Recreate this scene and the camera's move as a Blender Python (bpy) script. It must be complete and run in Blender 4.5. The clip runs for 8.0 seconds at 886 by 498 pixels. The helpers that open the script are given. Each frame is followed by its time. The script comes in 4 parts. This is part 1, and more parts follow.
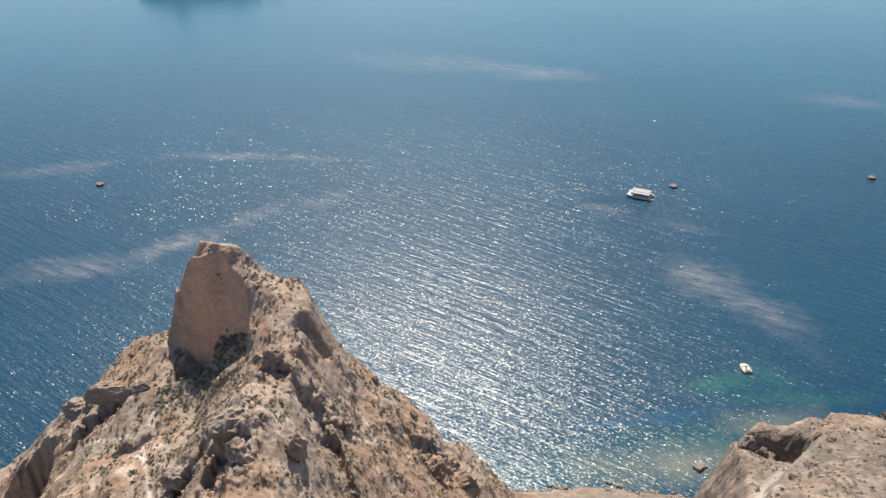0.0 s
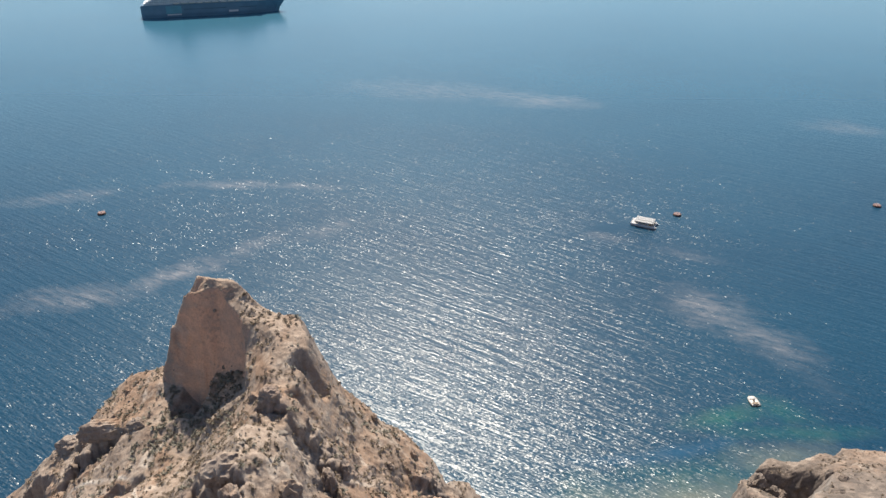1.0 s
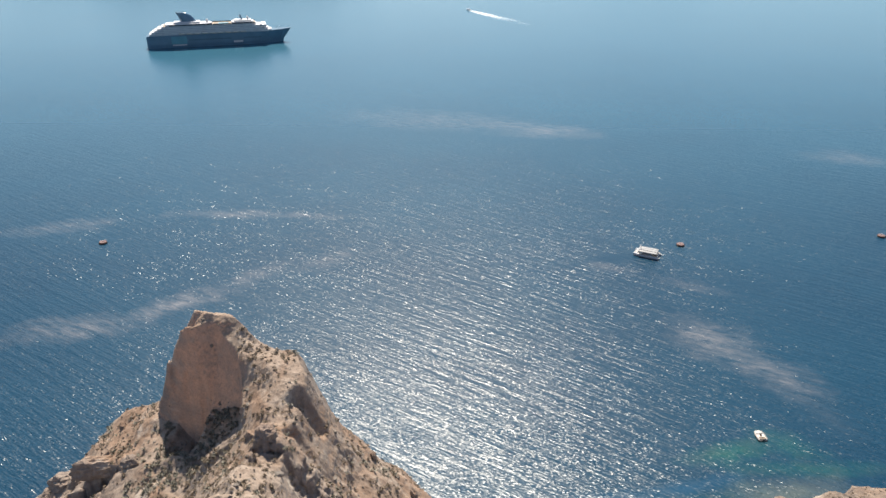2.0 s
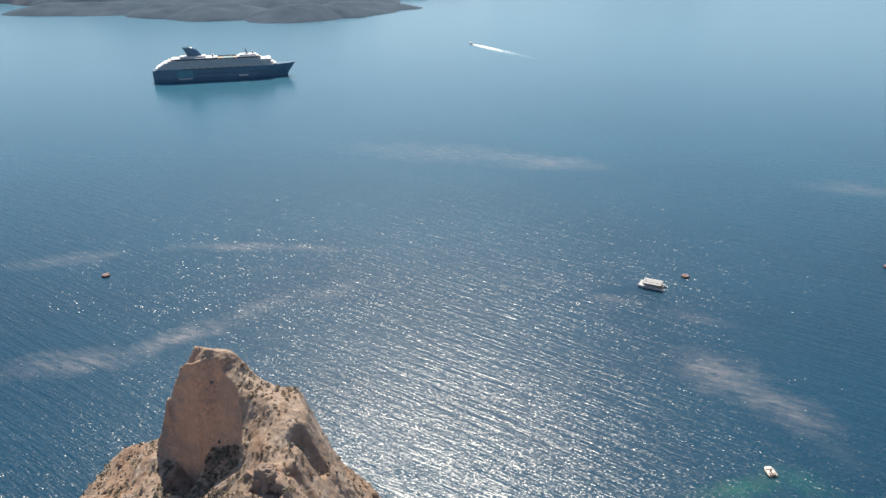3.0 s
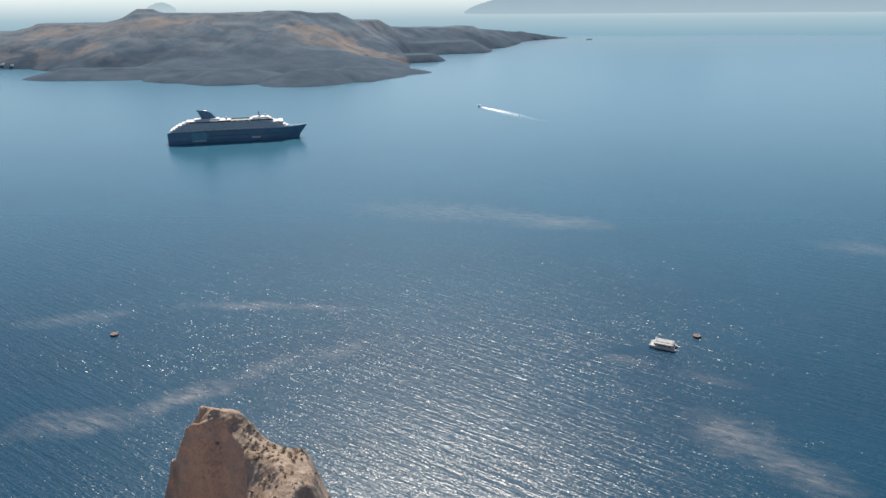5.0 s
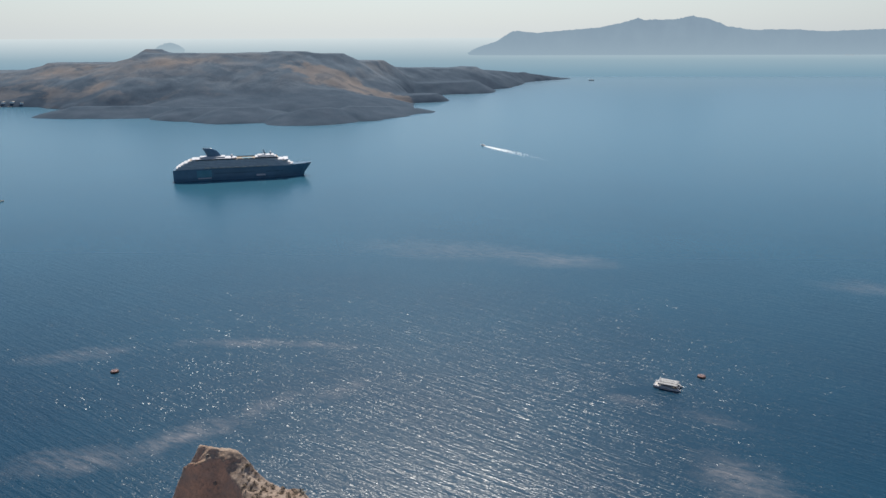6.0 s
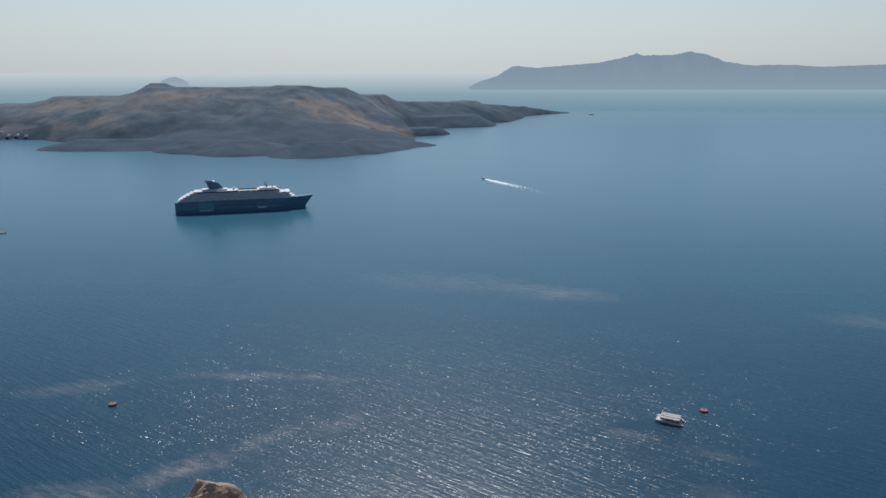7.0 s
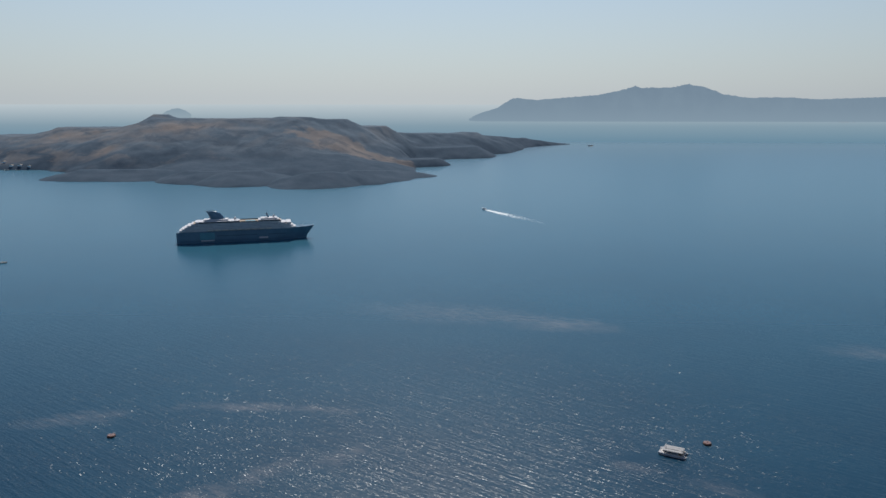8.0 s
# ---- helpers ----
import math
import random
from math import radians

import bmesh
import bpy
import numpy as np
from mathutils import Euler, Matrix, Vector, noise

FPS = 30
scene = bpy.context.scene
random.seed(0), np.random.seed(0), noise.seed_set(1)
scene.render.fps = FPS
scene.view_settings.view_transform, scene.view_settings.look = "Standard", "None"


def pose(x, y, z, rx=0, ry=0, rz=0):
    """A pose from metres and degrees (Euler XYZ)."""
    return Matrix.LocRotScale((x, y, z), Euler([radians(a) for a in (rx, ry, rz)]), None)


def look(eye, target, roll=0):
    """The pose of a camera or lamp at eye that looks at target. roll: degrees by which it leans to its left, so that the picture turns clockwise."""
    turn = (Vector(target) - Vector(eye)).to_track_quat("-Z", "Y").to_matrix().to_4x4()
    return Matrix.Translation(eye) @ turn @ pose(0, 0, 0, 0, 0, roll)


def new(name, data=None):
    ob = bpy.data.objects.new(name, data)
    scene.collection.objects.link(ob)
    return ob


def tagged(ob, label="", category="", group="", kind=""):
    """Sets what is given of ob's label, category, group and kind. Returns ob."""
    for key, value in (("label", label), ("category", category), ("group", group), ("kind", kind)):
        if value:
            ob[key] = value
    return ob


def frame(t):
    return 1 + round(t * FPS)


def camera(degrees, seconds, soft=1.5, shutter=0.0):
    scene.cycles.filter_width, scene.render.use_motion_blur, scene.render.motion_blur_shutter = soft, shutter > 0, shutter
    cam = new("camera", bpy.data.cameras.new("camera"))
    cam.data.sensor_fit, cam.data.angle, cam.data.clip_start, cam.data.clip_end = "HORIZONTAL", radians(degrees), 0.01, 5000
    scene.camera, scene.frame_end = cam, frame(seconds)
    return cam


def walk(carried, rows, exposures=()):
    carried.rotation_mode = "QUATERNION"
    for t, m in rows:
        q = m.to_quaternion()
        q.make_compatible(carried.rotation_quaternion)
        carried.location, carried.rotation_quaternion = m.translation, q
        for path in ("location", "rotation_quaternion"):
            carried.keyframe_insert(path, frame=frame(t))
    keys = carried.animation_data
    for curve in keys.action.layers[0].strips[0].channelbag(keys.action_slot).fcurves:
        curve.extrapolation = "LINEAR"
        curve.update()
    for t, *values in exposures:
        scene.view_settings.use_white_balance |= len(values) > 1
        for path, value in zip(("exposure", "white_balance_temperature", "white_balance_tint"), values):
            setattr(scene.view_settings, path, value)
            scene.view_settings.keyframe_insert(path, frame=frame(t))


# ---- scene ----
cam = camera(62.0, 8.0)
PATH = [
    (0, (-0.731, -8.066, 260.54), (-0.757, -6.344, 259.523), 0.3),
    (0.5, (-0.488, -5.312, 260.817), (-0.517, -3.575, 259.826), 0.3),
    (1, (-0.093, -3.011, 261.002), (-0.129, -1.255, 260.044), 0.1),
    (1.5, (0.209, -1.153, 261.264), (0.168, 0.62, 260.34), 0.0),
    (1.7, (0.283, -0.53, 261.316), (0.24, 1.25, 260.404), 0.1),
    (3, (0.489, 2.775, 261.434), (0.434, 4.6, 260.618), -0.2),
    (3.5, (0.43, 2.942, 261.307), (0.369, 4.782, 260.526), -0.3),
    (4, (0.202, 2.913, 261.207), (0.133, 4.77, 260.467), -0.3),
    (4.5, (0.2, 2.863, 261.061), (0.125, 4.736, 260.363), -0.3),
    (4.7, (0.221, 2.879, 261.05), (0.144, 4.756, 260.363), -0.4),
    (6, (0.513, 3.119, 261.078), (0.424, 5.034, 260.51), -0.2),
    (6.5, (0.7, 3.001, 261.175), (0.609, 4.929, 260.65), -0.2),
    (7, (0.73, 2.7, 261.285), (0.638, 4.638, 260.802), -0.1),
    (7.5, (0.137, 2.299, 261.609), (0.044, 4.248, 261.171), -0.1),
    (8, (-0.365, 1.68, 261.824), (-0.458, 3.637, 261.421), -0.0),
]
EXPOSURES = [(0, 0.97, 7200, 10), (1.5, 0.97, 7200, 10), (3.5, 0.89, 7200, 10), (4.5, 0.82, 7150, 10),
             (6, 0.34, 6750, 10), (7, 0.09, 6580, 10), (8, -0.05, 6500, 10)]
walk(cam, [(t, look(eye, target, roll)) for t, eye, target, roll in PATH], EXPOSURES)


# ---- world, sun ----
SUN_ELEVATION, SUN_AZIMUTH = 53.5, -7.0   # degrees; azimuth to the right of +y
world = bpy.data.worlds.new("world")
scene.world = world
world.use_nodes = True
wn = world.node_tree.nodes
sky = wn.new("ShaderNodeTexSky")
sky.sky_type = "NISHITA"
sky.sun_disc = False
sky.sun_elevation = radians(SUN_ELEVATION)
sky.sun_rotation = radians(SUN_AZIMUTH)
sky.altitude = 250
sky.air_density = 1.0
sky.dust_density = 0.35
sky.ozone_density = 2.2
wn["Background"].inputs["Strength"].default_value = 0.106
# summer haze whitens the lowest sky
wl = world.node_tree.links
wtc = wn.new("ShaderNodeTexCoord")
wsep = wn.new("ShaderNodeSeparateXYZ")
wl.new(wtc.outputs["Generated"], wsep.inputs[0])
whaze = wn.new("ShaderNodeValToRGB")
for e, (p, v) in zip(whaze.color_ramp.elements, ((0.0, 0.9), (0.32, 0.0))):
    e.position, e.color = p, (v, v, v, 1)
wl.new(wsep.outputs["Z"], whaze.inputs[0])
wmix = wn.new("ShaderNodeMix")
wmix.data_type = "RGBA"
wl.new(whaze.outputs[0], wmix.inputs[0])
wl.new(sky.outputs[0], wmix.inputs[6])
# the haze is brightest on the sun's side
wdot = wn.new("ShaderNodeVectorMath")
wdot.operation = "DOT_PRODUCT"
wl.new(wtc.outputs["Generated"], wdot.inputs[0])
wdot.inputs[1].default_value = (math.sin(radians(SUN_AZIMUTH)), math.cos(radians(SUN_AZIMUTH)), 0)
wside = wn.new("ShaderNodeValToRGB")
for e, (p, c) in zip(wside.color_ramp.elements, ((0.3, (2.1, 2.5, 2.95)), (1.0, (4.5, 5.12, 5.6)))):
    e.position, e.color = p, (*c, 1)
wl.new(wdot.outputs["Value"], wside.inputs[0])
wl.new(wside.outputs[0], wmix.inputs[7])
wl.new(wmix.outputs[2], wn["Background"].inputs["Color"])

sun_data = bpy.data.lights.new("sun", "SUN")
sun_data.energy, sun_data.angle, sun_data.color = 4.75, radians(0.53), (1.0, 0.96, 0.90)
sun = new("sun", sun_data)
se, sa = radians(SUN_ELEVATION), radians(SUN_AZIMUTH)
sun.matrix_world = look((600 * math.sin(sa) * math.cos(se), 600 * math.cos(sa) * math.cos(se), 600 * math.sin(se)), (0, 0, 0))


# ---- noise and shaping, on arrays ----
def smooth(a, b, v):
    t = np.clip((v - a) / (b - a), 0, 1)
    return t * t * (3 - 2 * t)


def lattice(ix, iy, seed):
    h = (ix.astype(np.int64) * 374761393 + iy.astype(np.int64) * 668265263 + seed * 1442695041) & 0xFFFFFFFF
    h = ((h ^ (h >> 13)) * 1274126177) & 0xFFFFFFFF
    return ((h ^ (h >> 16)) & 0xFFFF) / 65535.0


def gnoise(x, y, seed=0):
    """Gradient noise, about -1 to 1."""
    x0, y0 = np.floor(x), np.floor(y)
    fx, fy = x - x0, y - y0
    u, v = fx**3 * (fx * (fx * 6 - 15) + 10), fy**3 * (fy * (fy * 6 - 15) + 10)
    out = 0
    for dx in (0, 1):
        for dy in (0, 1):
            a = lattice(x0 + dx, y0 + dy, seed) * 2 * math.pi
            g = np.cos(a) * (fx - dx) + np.sin(a) * (fy - dy)
            out = out + g * (u if dx else 1 - u) * (v if dy else 1 - v)
    return out * 1.5


def fbm(x, y, octaves=4, seed=0, gain=0.5):
    total, amp = 0, 1.0
    for n in range(octaves):
        total = total + amp * gnoise(x, y, seed + n)
        x, y, amp = x * 2.03 + 17.1, y * 2.03 - 9.7, amp * gain
    return total


def ridged(x, y, octaves=3, seed=0):
    total, amp = 0, 1.0
    for n in range(octaves):
        total = total + amp * (1 - 2 * np.abs(gnoise(x, y, seed + n)))
        x, y, amp = x * 2.1 + 5.3, y * 2.1 + 3.1, amp * 0.5
    return total


def gnoise3(p, seed=0):
    """Value noise in space, -1 to 1."""
    q0 = np.floor(p)
    f = p - q0
    w = f * f * (3 - 2 * f)
    out = 0
    for dx in (0, 1):
        for dy in (0, 1):
            for dz in (0, 1):
                v = lattice(q0[..., 0] + dx + 57 * (q0[..., 2] + dz), q0[..., 1] + dy + 113 * (q0[..., 2] + dz), seed)
                out = out + v * (w[..., 0] if dx else 1 - w[..., 0]) * (w[..., 1] if dy else 1 - w[..., 1]) * (w[..., 2] if dz else 1 - w[..., 2])
    return out * 2 - 1


def fbm3(p, octaves=3, seed=0):
    total, amp = 0, 1.0
    for n in range(octaves):
        total = total + amp * gnoise3(p, seed + n)
        p, amp = p * 2.07 + 11.3, amp * 0.5
    return total


def crag3(p, octaves=3, seed=0):
    """Sharp ridges and hollows in space."""
    total, amp = 0, 1.0
    for n in range(octaves):
        total = total + amp * (0.6 - 2 * np.abs(gnoise3(p, seed + n)))
        p, amp = p * 2.07 + 7.7, amp * 0.5
    return total


# dark crags that stand out of the slopes: x, y and half-widths in the plan
CRAGS = ((-113, 168, 13, 5), (-127, 180, 9, 5), (-97, 166, 5, 3), (-143, 166, 14, 4), (-49, 110, 6, 6), (-46, 101, 5, 5), (-46, 138, 5, 5),
         (-31, 133, 8, 10), (-5, 153, 9, 6), (-22, 140, 6, 6), (-66, 118, 6, 5), (12, 168, 8, 6), (-26, 180, 5, 6), (133, 210, 14, 11), (116, 205, 6, 8))


# ---- materials ----
def material(name):
    m = bpy.data.materials.new(name)
    m.use_nodes = True
    return m, m.node_tree.nodes, m.node_tree.links, m.node_tree.nodes["Principled BSDF"]


def node(nodes, kind, **values):
    n = nodes.new(kind)
    for key, v in values.items():
        n.inputs[key.replace("_", " ")].default_value = v
    return n


def math_node(nodes, links, op, a, b=None, clamp=False):
    n = nodes.new("ShaderNodeMath")
    n.operation, n.use_clamp = op, clamp
    for k, v in enumerate((a, b)):
        if v is None:
            continue
        if isinstance(v, (int, float)):
            n.inputs[k].default_value = v
        else:
            links.new(v, n.inputs[k])
    return n.outputs[0]


def ramp(nodes, links, value, stops):
    r = nodes.new("ShaderNodeValToRGB")
    e = r.color_ramp.elements
    while len(e) < len(stops):
        e.new(0.5)
    for k, (p, c) in enumerate(stops):
        e[k].position = p
        e[k].color = (*c, 1) if len(c) == 3 else c
    links.new(value, r.inputs[0])
    return r.outputs[0]


def grey(a):
    return (a, a, a)


def mix(nodes, links, factor, a, b):
    n = nodes.new("ShaderNodeMix")
    n.data_type = "RGBA"
    for sock, v in ((n.inputs[0], factor), (n.inputs[6], a), (n.inputs[7], b)):
        if isinstance(v, (int, float)):
            sock.default_value = v
        elif isinstance(v, tuple):
            sock.default_value = (*v, 1)
        else:
            links.new(v, sock)
    return n.outputs[2]


def mapped(nodes, links, turn=0.0, scale=(1, 1, 1)):
    g = nodes.new("ShaderNodeNewGeometry")
    mp = nodes.new("ShaderNodeMapping")
    mp.vector_type = "TEXTURE"
    mp.inputs["Rotation"].default_value = (0, 0, radians(turn))
    mp.inputs["Scale"].default_value = tuple(1 / v for v in scale)
    links.new(g.outputs["Position"], mp.inputs["Vector"])
    return mp.outputs[0]


def noise_tex(nodes, links, vector, scale, detail=4, rough=0.5, distortion=0.0):
    n = node(nodes, "ShaderNodeTexNoise", Scale=scale, Detail=detail, Roughness=rough, Distortion=distortion)
    links.new(vector, n.inputs["Vector"])
    return n.outputs[0]


def plain(name, color, rough=0.6, metal=0.0, vary=0.12, scale=1.0, bump=0.0):
    """Paint or metal with a little unevenness."""
    m, nodes, links, b = material(name)
    tc = nodes.new("ShaderNodeTexCoord")
    f = noise_tex(nodes, links, tc.outputs["Object"], scale, 5, 0.6)
    lo, hi = tuple(c * (1 - vary) for c in color), tuple(min(1, c * (1 + vary)) for c in color)
    links.new(ramp(nodes, links, f, [(0.3, lo), (0.7, hi)]), b.inputs["Base Color"])
    b.inputs["Roughness"].default_value, b.inputs["Metallic"].default_value = rough, metal
    if bump:
        bp = node(nodes, "ShaderNodeBump", Strength=0.5, Distance=bump)
        links.new(f, bp.inputs["Height"])
        links.new(bp.outputs[0], b.inputs["Normal"])
    return m


def blot(nodes, links, x, y, rx, ry, turn, wobble):
    """A soft ellipse on the sea, 1 within and 0 outside, with its edge moved by wobble."""
    g = nodes.new("ShaderNodeNewGeometry")
    mp = nodes.new("ShaderNodeMapping")
    mp.vector_type = "TEXTURE"
    mp.inputs["Location"].default_value = (x, y, 0)
    mp.inputs["Rotation"].default_value = (0, 0, radians(turn))
    mp.inputs["Scale"].default_value = (rx, ry, 1000)
    links.new(g.outputs["Position"], mp.inputs["Vector"])
    ln = nodes.new("ShaderNodeVectorMath")
    ln.operation = "LENGTH"
    links.new(mp.outputs[0], ln.inputs[0])
    d = math_node(nodes, links, "ADD", ln.outputs["Value"], wobble)
    return ramp(nodes, links, d, [(0.1, grey(1)), (1.0, grey(0))])


SWELL, CHOP, NEAR_TILT, MID_TILT, ROUGH = 0.46, 0.22, (0.24, 0.31), (0.12, 0.31), (0.30, 0.295)


def sea_material():
    m, nodes, links, b = material("sea_water")

    def add(p, q):
        return math_node(nodes, links, "ADD", p, q)

    def mul(p, q):
        return math_node(nodes, links, "MULTIPLY", p, q)

    def blots(places, wobble):
        out = None
        for x, y, rx, ry, turn, weight in places:
            one = mul(blot(nodes, links, x, y, rx, ry, turn, wobble), weight)
            out = one if out is None else math_node(nodes, links, "MAXIMUM", out, one)
        return out

    flat = mapped(nodes, links)
    wide = noise_tex(nodes, links, flat, 0.006, 4, 0.55)
    soft = noise_tex(nodes, links, flat, 0.03, 5, 0.65)
    wob = mul(math_node(nodes, links, "SUBTRACT", soft, 0.5), 1.6)
    deep = ramp(nodes, links, wide, [(0.3, (0.001, 0.026, 0.052)), (0.7, (0.002, 0.035, 0.065))])
    # brighter blue out in the bay: distance haze put into the water's colour
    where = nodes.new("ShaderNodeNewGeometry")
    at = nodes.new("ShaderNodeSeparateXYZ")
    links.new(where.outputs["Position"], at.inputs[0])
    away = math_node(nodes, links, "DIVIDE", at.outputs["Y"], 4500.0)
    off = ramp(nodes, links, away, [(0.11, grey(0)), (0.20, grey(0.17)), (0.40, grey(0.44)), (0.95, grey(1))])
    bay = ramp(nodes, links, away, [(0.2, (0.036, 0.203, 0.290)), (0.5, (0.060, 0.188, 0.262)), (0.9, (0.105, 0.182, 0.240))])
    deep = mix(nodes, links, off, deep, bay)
    # shallows over sand and rock along the cove, with a deeper channel between
    shallow = blots(((142, 296, 30, 11, 14, 0.95), (172, 300, 26, 16, -20, 0.6), (176, 285, 48, 9, 0, 0.65), (110, 248, 75, 22, 12, 0.65), (60, 233, 60, 12, 5, 0.5)), wob)
    bed = noise_tex(nodes, links, flat, 0.035, 3, 0.6)
    tint = ramp(nodes, links, bed, [(0.38, (0.002, 0.044, 0.064)), (0.50, (0.004, 0.058, 0.060)), (0.66, (0.030, 0.070, 0.064))])
    col = mix(nodes, links, shallow, deep, tint)
    channel = blots(((112, 270, 30, 7, 16, 1.0), (80, 264, 30, 5, 4, 0.6)), wob)
    col = mix(nodes, links, channel, col, (0.002, 0.042, 0.085))
    sand = blots(((108, 240, 62, 17, 10, 0.85), (158, 266, 40, 14, 12, 0.55)), wob)
    col = mix(nodes, links, sand, col, (0.092, 0.106, 0.092))
    # pale film drifting on the water, with its glitter put into the colour
    film = blots(((163, 402, 36, 30, -42, 0.85), (186, 366, 42, 22, -50, 0.75), (202, 330, 34, 14, -60, 0.15), (-200, 588, 62, 13, 0, 0.75), (-140, 588, 50, 10, -4, 0.6),
                  (-328, 562, 62, 17, 18, 0.5), (-246, 404, 60, 20, 14, 0.72), (-194, 434, 56, 17, 38, 0.9), (-100, 505, 34, 13, 40, 0.55), (-150, 478, 46, 12, 45, 0.5),
                  (104, 838, 70, 34, -10, 0.75), (50, 862, 80, 36, -8, 0.5), (-30, 880, 150, 50, -10, 0.42), (112, 498, 22, 8, -18, 0.45), (170, 470, 40, 12, -25, 0.35), (410, 752, 60, 28, -20, 0.45)), wob)
    streak = noise_tex(nodes, links, mapped(nodes, links, -22, (0.4, 1.5, 1)), 0.13, 6, 0.75)
    film = mul(film, ramp(nodes, links, streak, [(0.38, grey(0.04)), (0.64, grey(0.58))]))
    col = mix(nodes, links, film, col, (0.235, 0.215, 0.210))
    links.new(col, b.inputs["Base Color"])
    b.inputs["IOR"].default_value = 1.33
    b.inputs["Specular IOR Level"].default_value = 0.38

    # wind waves: long crests that run down to the right, in metres
    def wave(turn, stretch, scale, detail, height):
        n = noise_tex(nodes, links, mapped(nodes, links, turn, (stretch, 1, 1)), scale, detail, 0.5)
        return mul(math_node(nodes, links, "SUBTRACT", n, 0.5), height)

    # wavelets: each small patch of water tilts its own way, a few of them steeply
    def facets(turn, stretch, scale, broad, tilt, steep):
        v = node(nodes, "ShaderNodeTexVoronoi", Scale=scale)
        links.new(mapped(nodes, links, turn, (stretch, 1, 1)), v.inputs["Vector"])
        c = nodes.new("ShaderNodeSeparateColor")
        links.new(v.outputs["Color"], c.inputs[0])
        size = add(mul(math_node(nodes, links, "POWER", c.outputs[2], 2.5), steep), tilt)
        put = nodes.new("ShaderNodeCombineXYZ")
        for k, wider in ((0, broad), (1, 1.0)):
            links.new(mul(mul(math_node(nodes, links, "SUBTRACT", c.outputs[k], 0.5), wider), size), put.inputs[k])
        return put.outputs[0]

    def vector(op, p, q):
        n = nodes.new("ShaderNodeVectorMath")
        n.operation = op
        for k, v in enumerate((p, q)):
            if v is not None:
                links.new(v, n.inputs[3] if op == "SCALE" and k else n.inputs[k])
        return n.outputs[0]

    # gusts under the cliff roughen the nearer water in streaks; out in the bay, and in the lee of the moored boat, it lies calmer
    puff = ramp(nodes, links, noise_tex(nodes, links, mapped(nodes, links, -30, (0.35, 1, 1)), 0.035, 3, 0.5), [(0.35, grey(0.75)), (0.65, grey(1.15))])
    rows = ramp(nodes, links, noise_tex(nodes, links, mapped(nodes, links, -29, (0.13, 1, 1)), 0.34, 2, 0.5), [(0.38, grey(0.55)), (0.60, grey(1.3))])
    puff = mul(puff, rows)
    lee = math_node(nodes, links, "SUBTRACT", 1.0, blots(((121, 513, 30, 9, 10, 0.85), (112, 270, 30, 7, 16, 0.6)), wob))
    close = mul(mul(ramp(nodes, links, away, [(0.065, grey(1)), (0.11, grey(0))]), lee), puff)
    mid_bay = mul(mul(ramp(nodes, links, away, [(0.065, grey(0)), (0.11, grey(1)), (0.155, grey(0.8)), (0.21, grey(0.35)), (0.30, grey(0.12)), (0.5, grey(0))]), lee), puff)
    windy = mul(ramp(nodes, links, away, [(0.12, grey(1)), (0.22, grey(0.10)), (0.45, grey(0.05))]), lee)
    h = mul(add(wave(-33, 0.10, 0.26, 2, SWELL), wave(-29, 0.22, 0.7, 1, CHOP)), windy)
    bp = node(nodes, "ShaderNodeBump", Strength=1.0, Distance=1.0)
    links.new(h, bp.inputs["Height"])
    normal = vector("ADD", bp.outputs[0], vector("SCALE", facets(-27, 0.34, 3.1, 1.0, *NEAR_TILT), close))
    normal = vector("ADD", normal, vector("SCALE", facets(-24, 0.32, 3.0, 1.3, *MID_TILT), mid_bay))
    links.new(vector("NORMALIZE", normal, None), b.inputs["Normal"])
    links.new(ramp(nodes, links, away, [(0.06, grey(ROUGH[0])), (0.12, grey(ROUGH[1])), (0.3, grey(0.24))]), b.inputs["Roughness"])
    return m


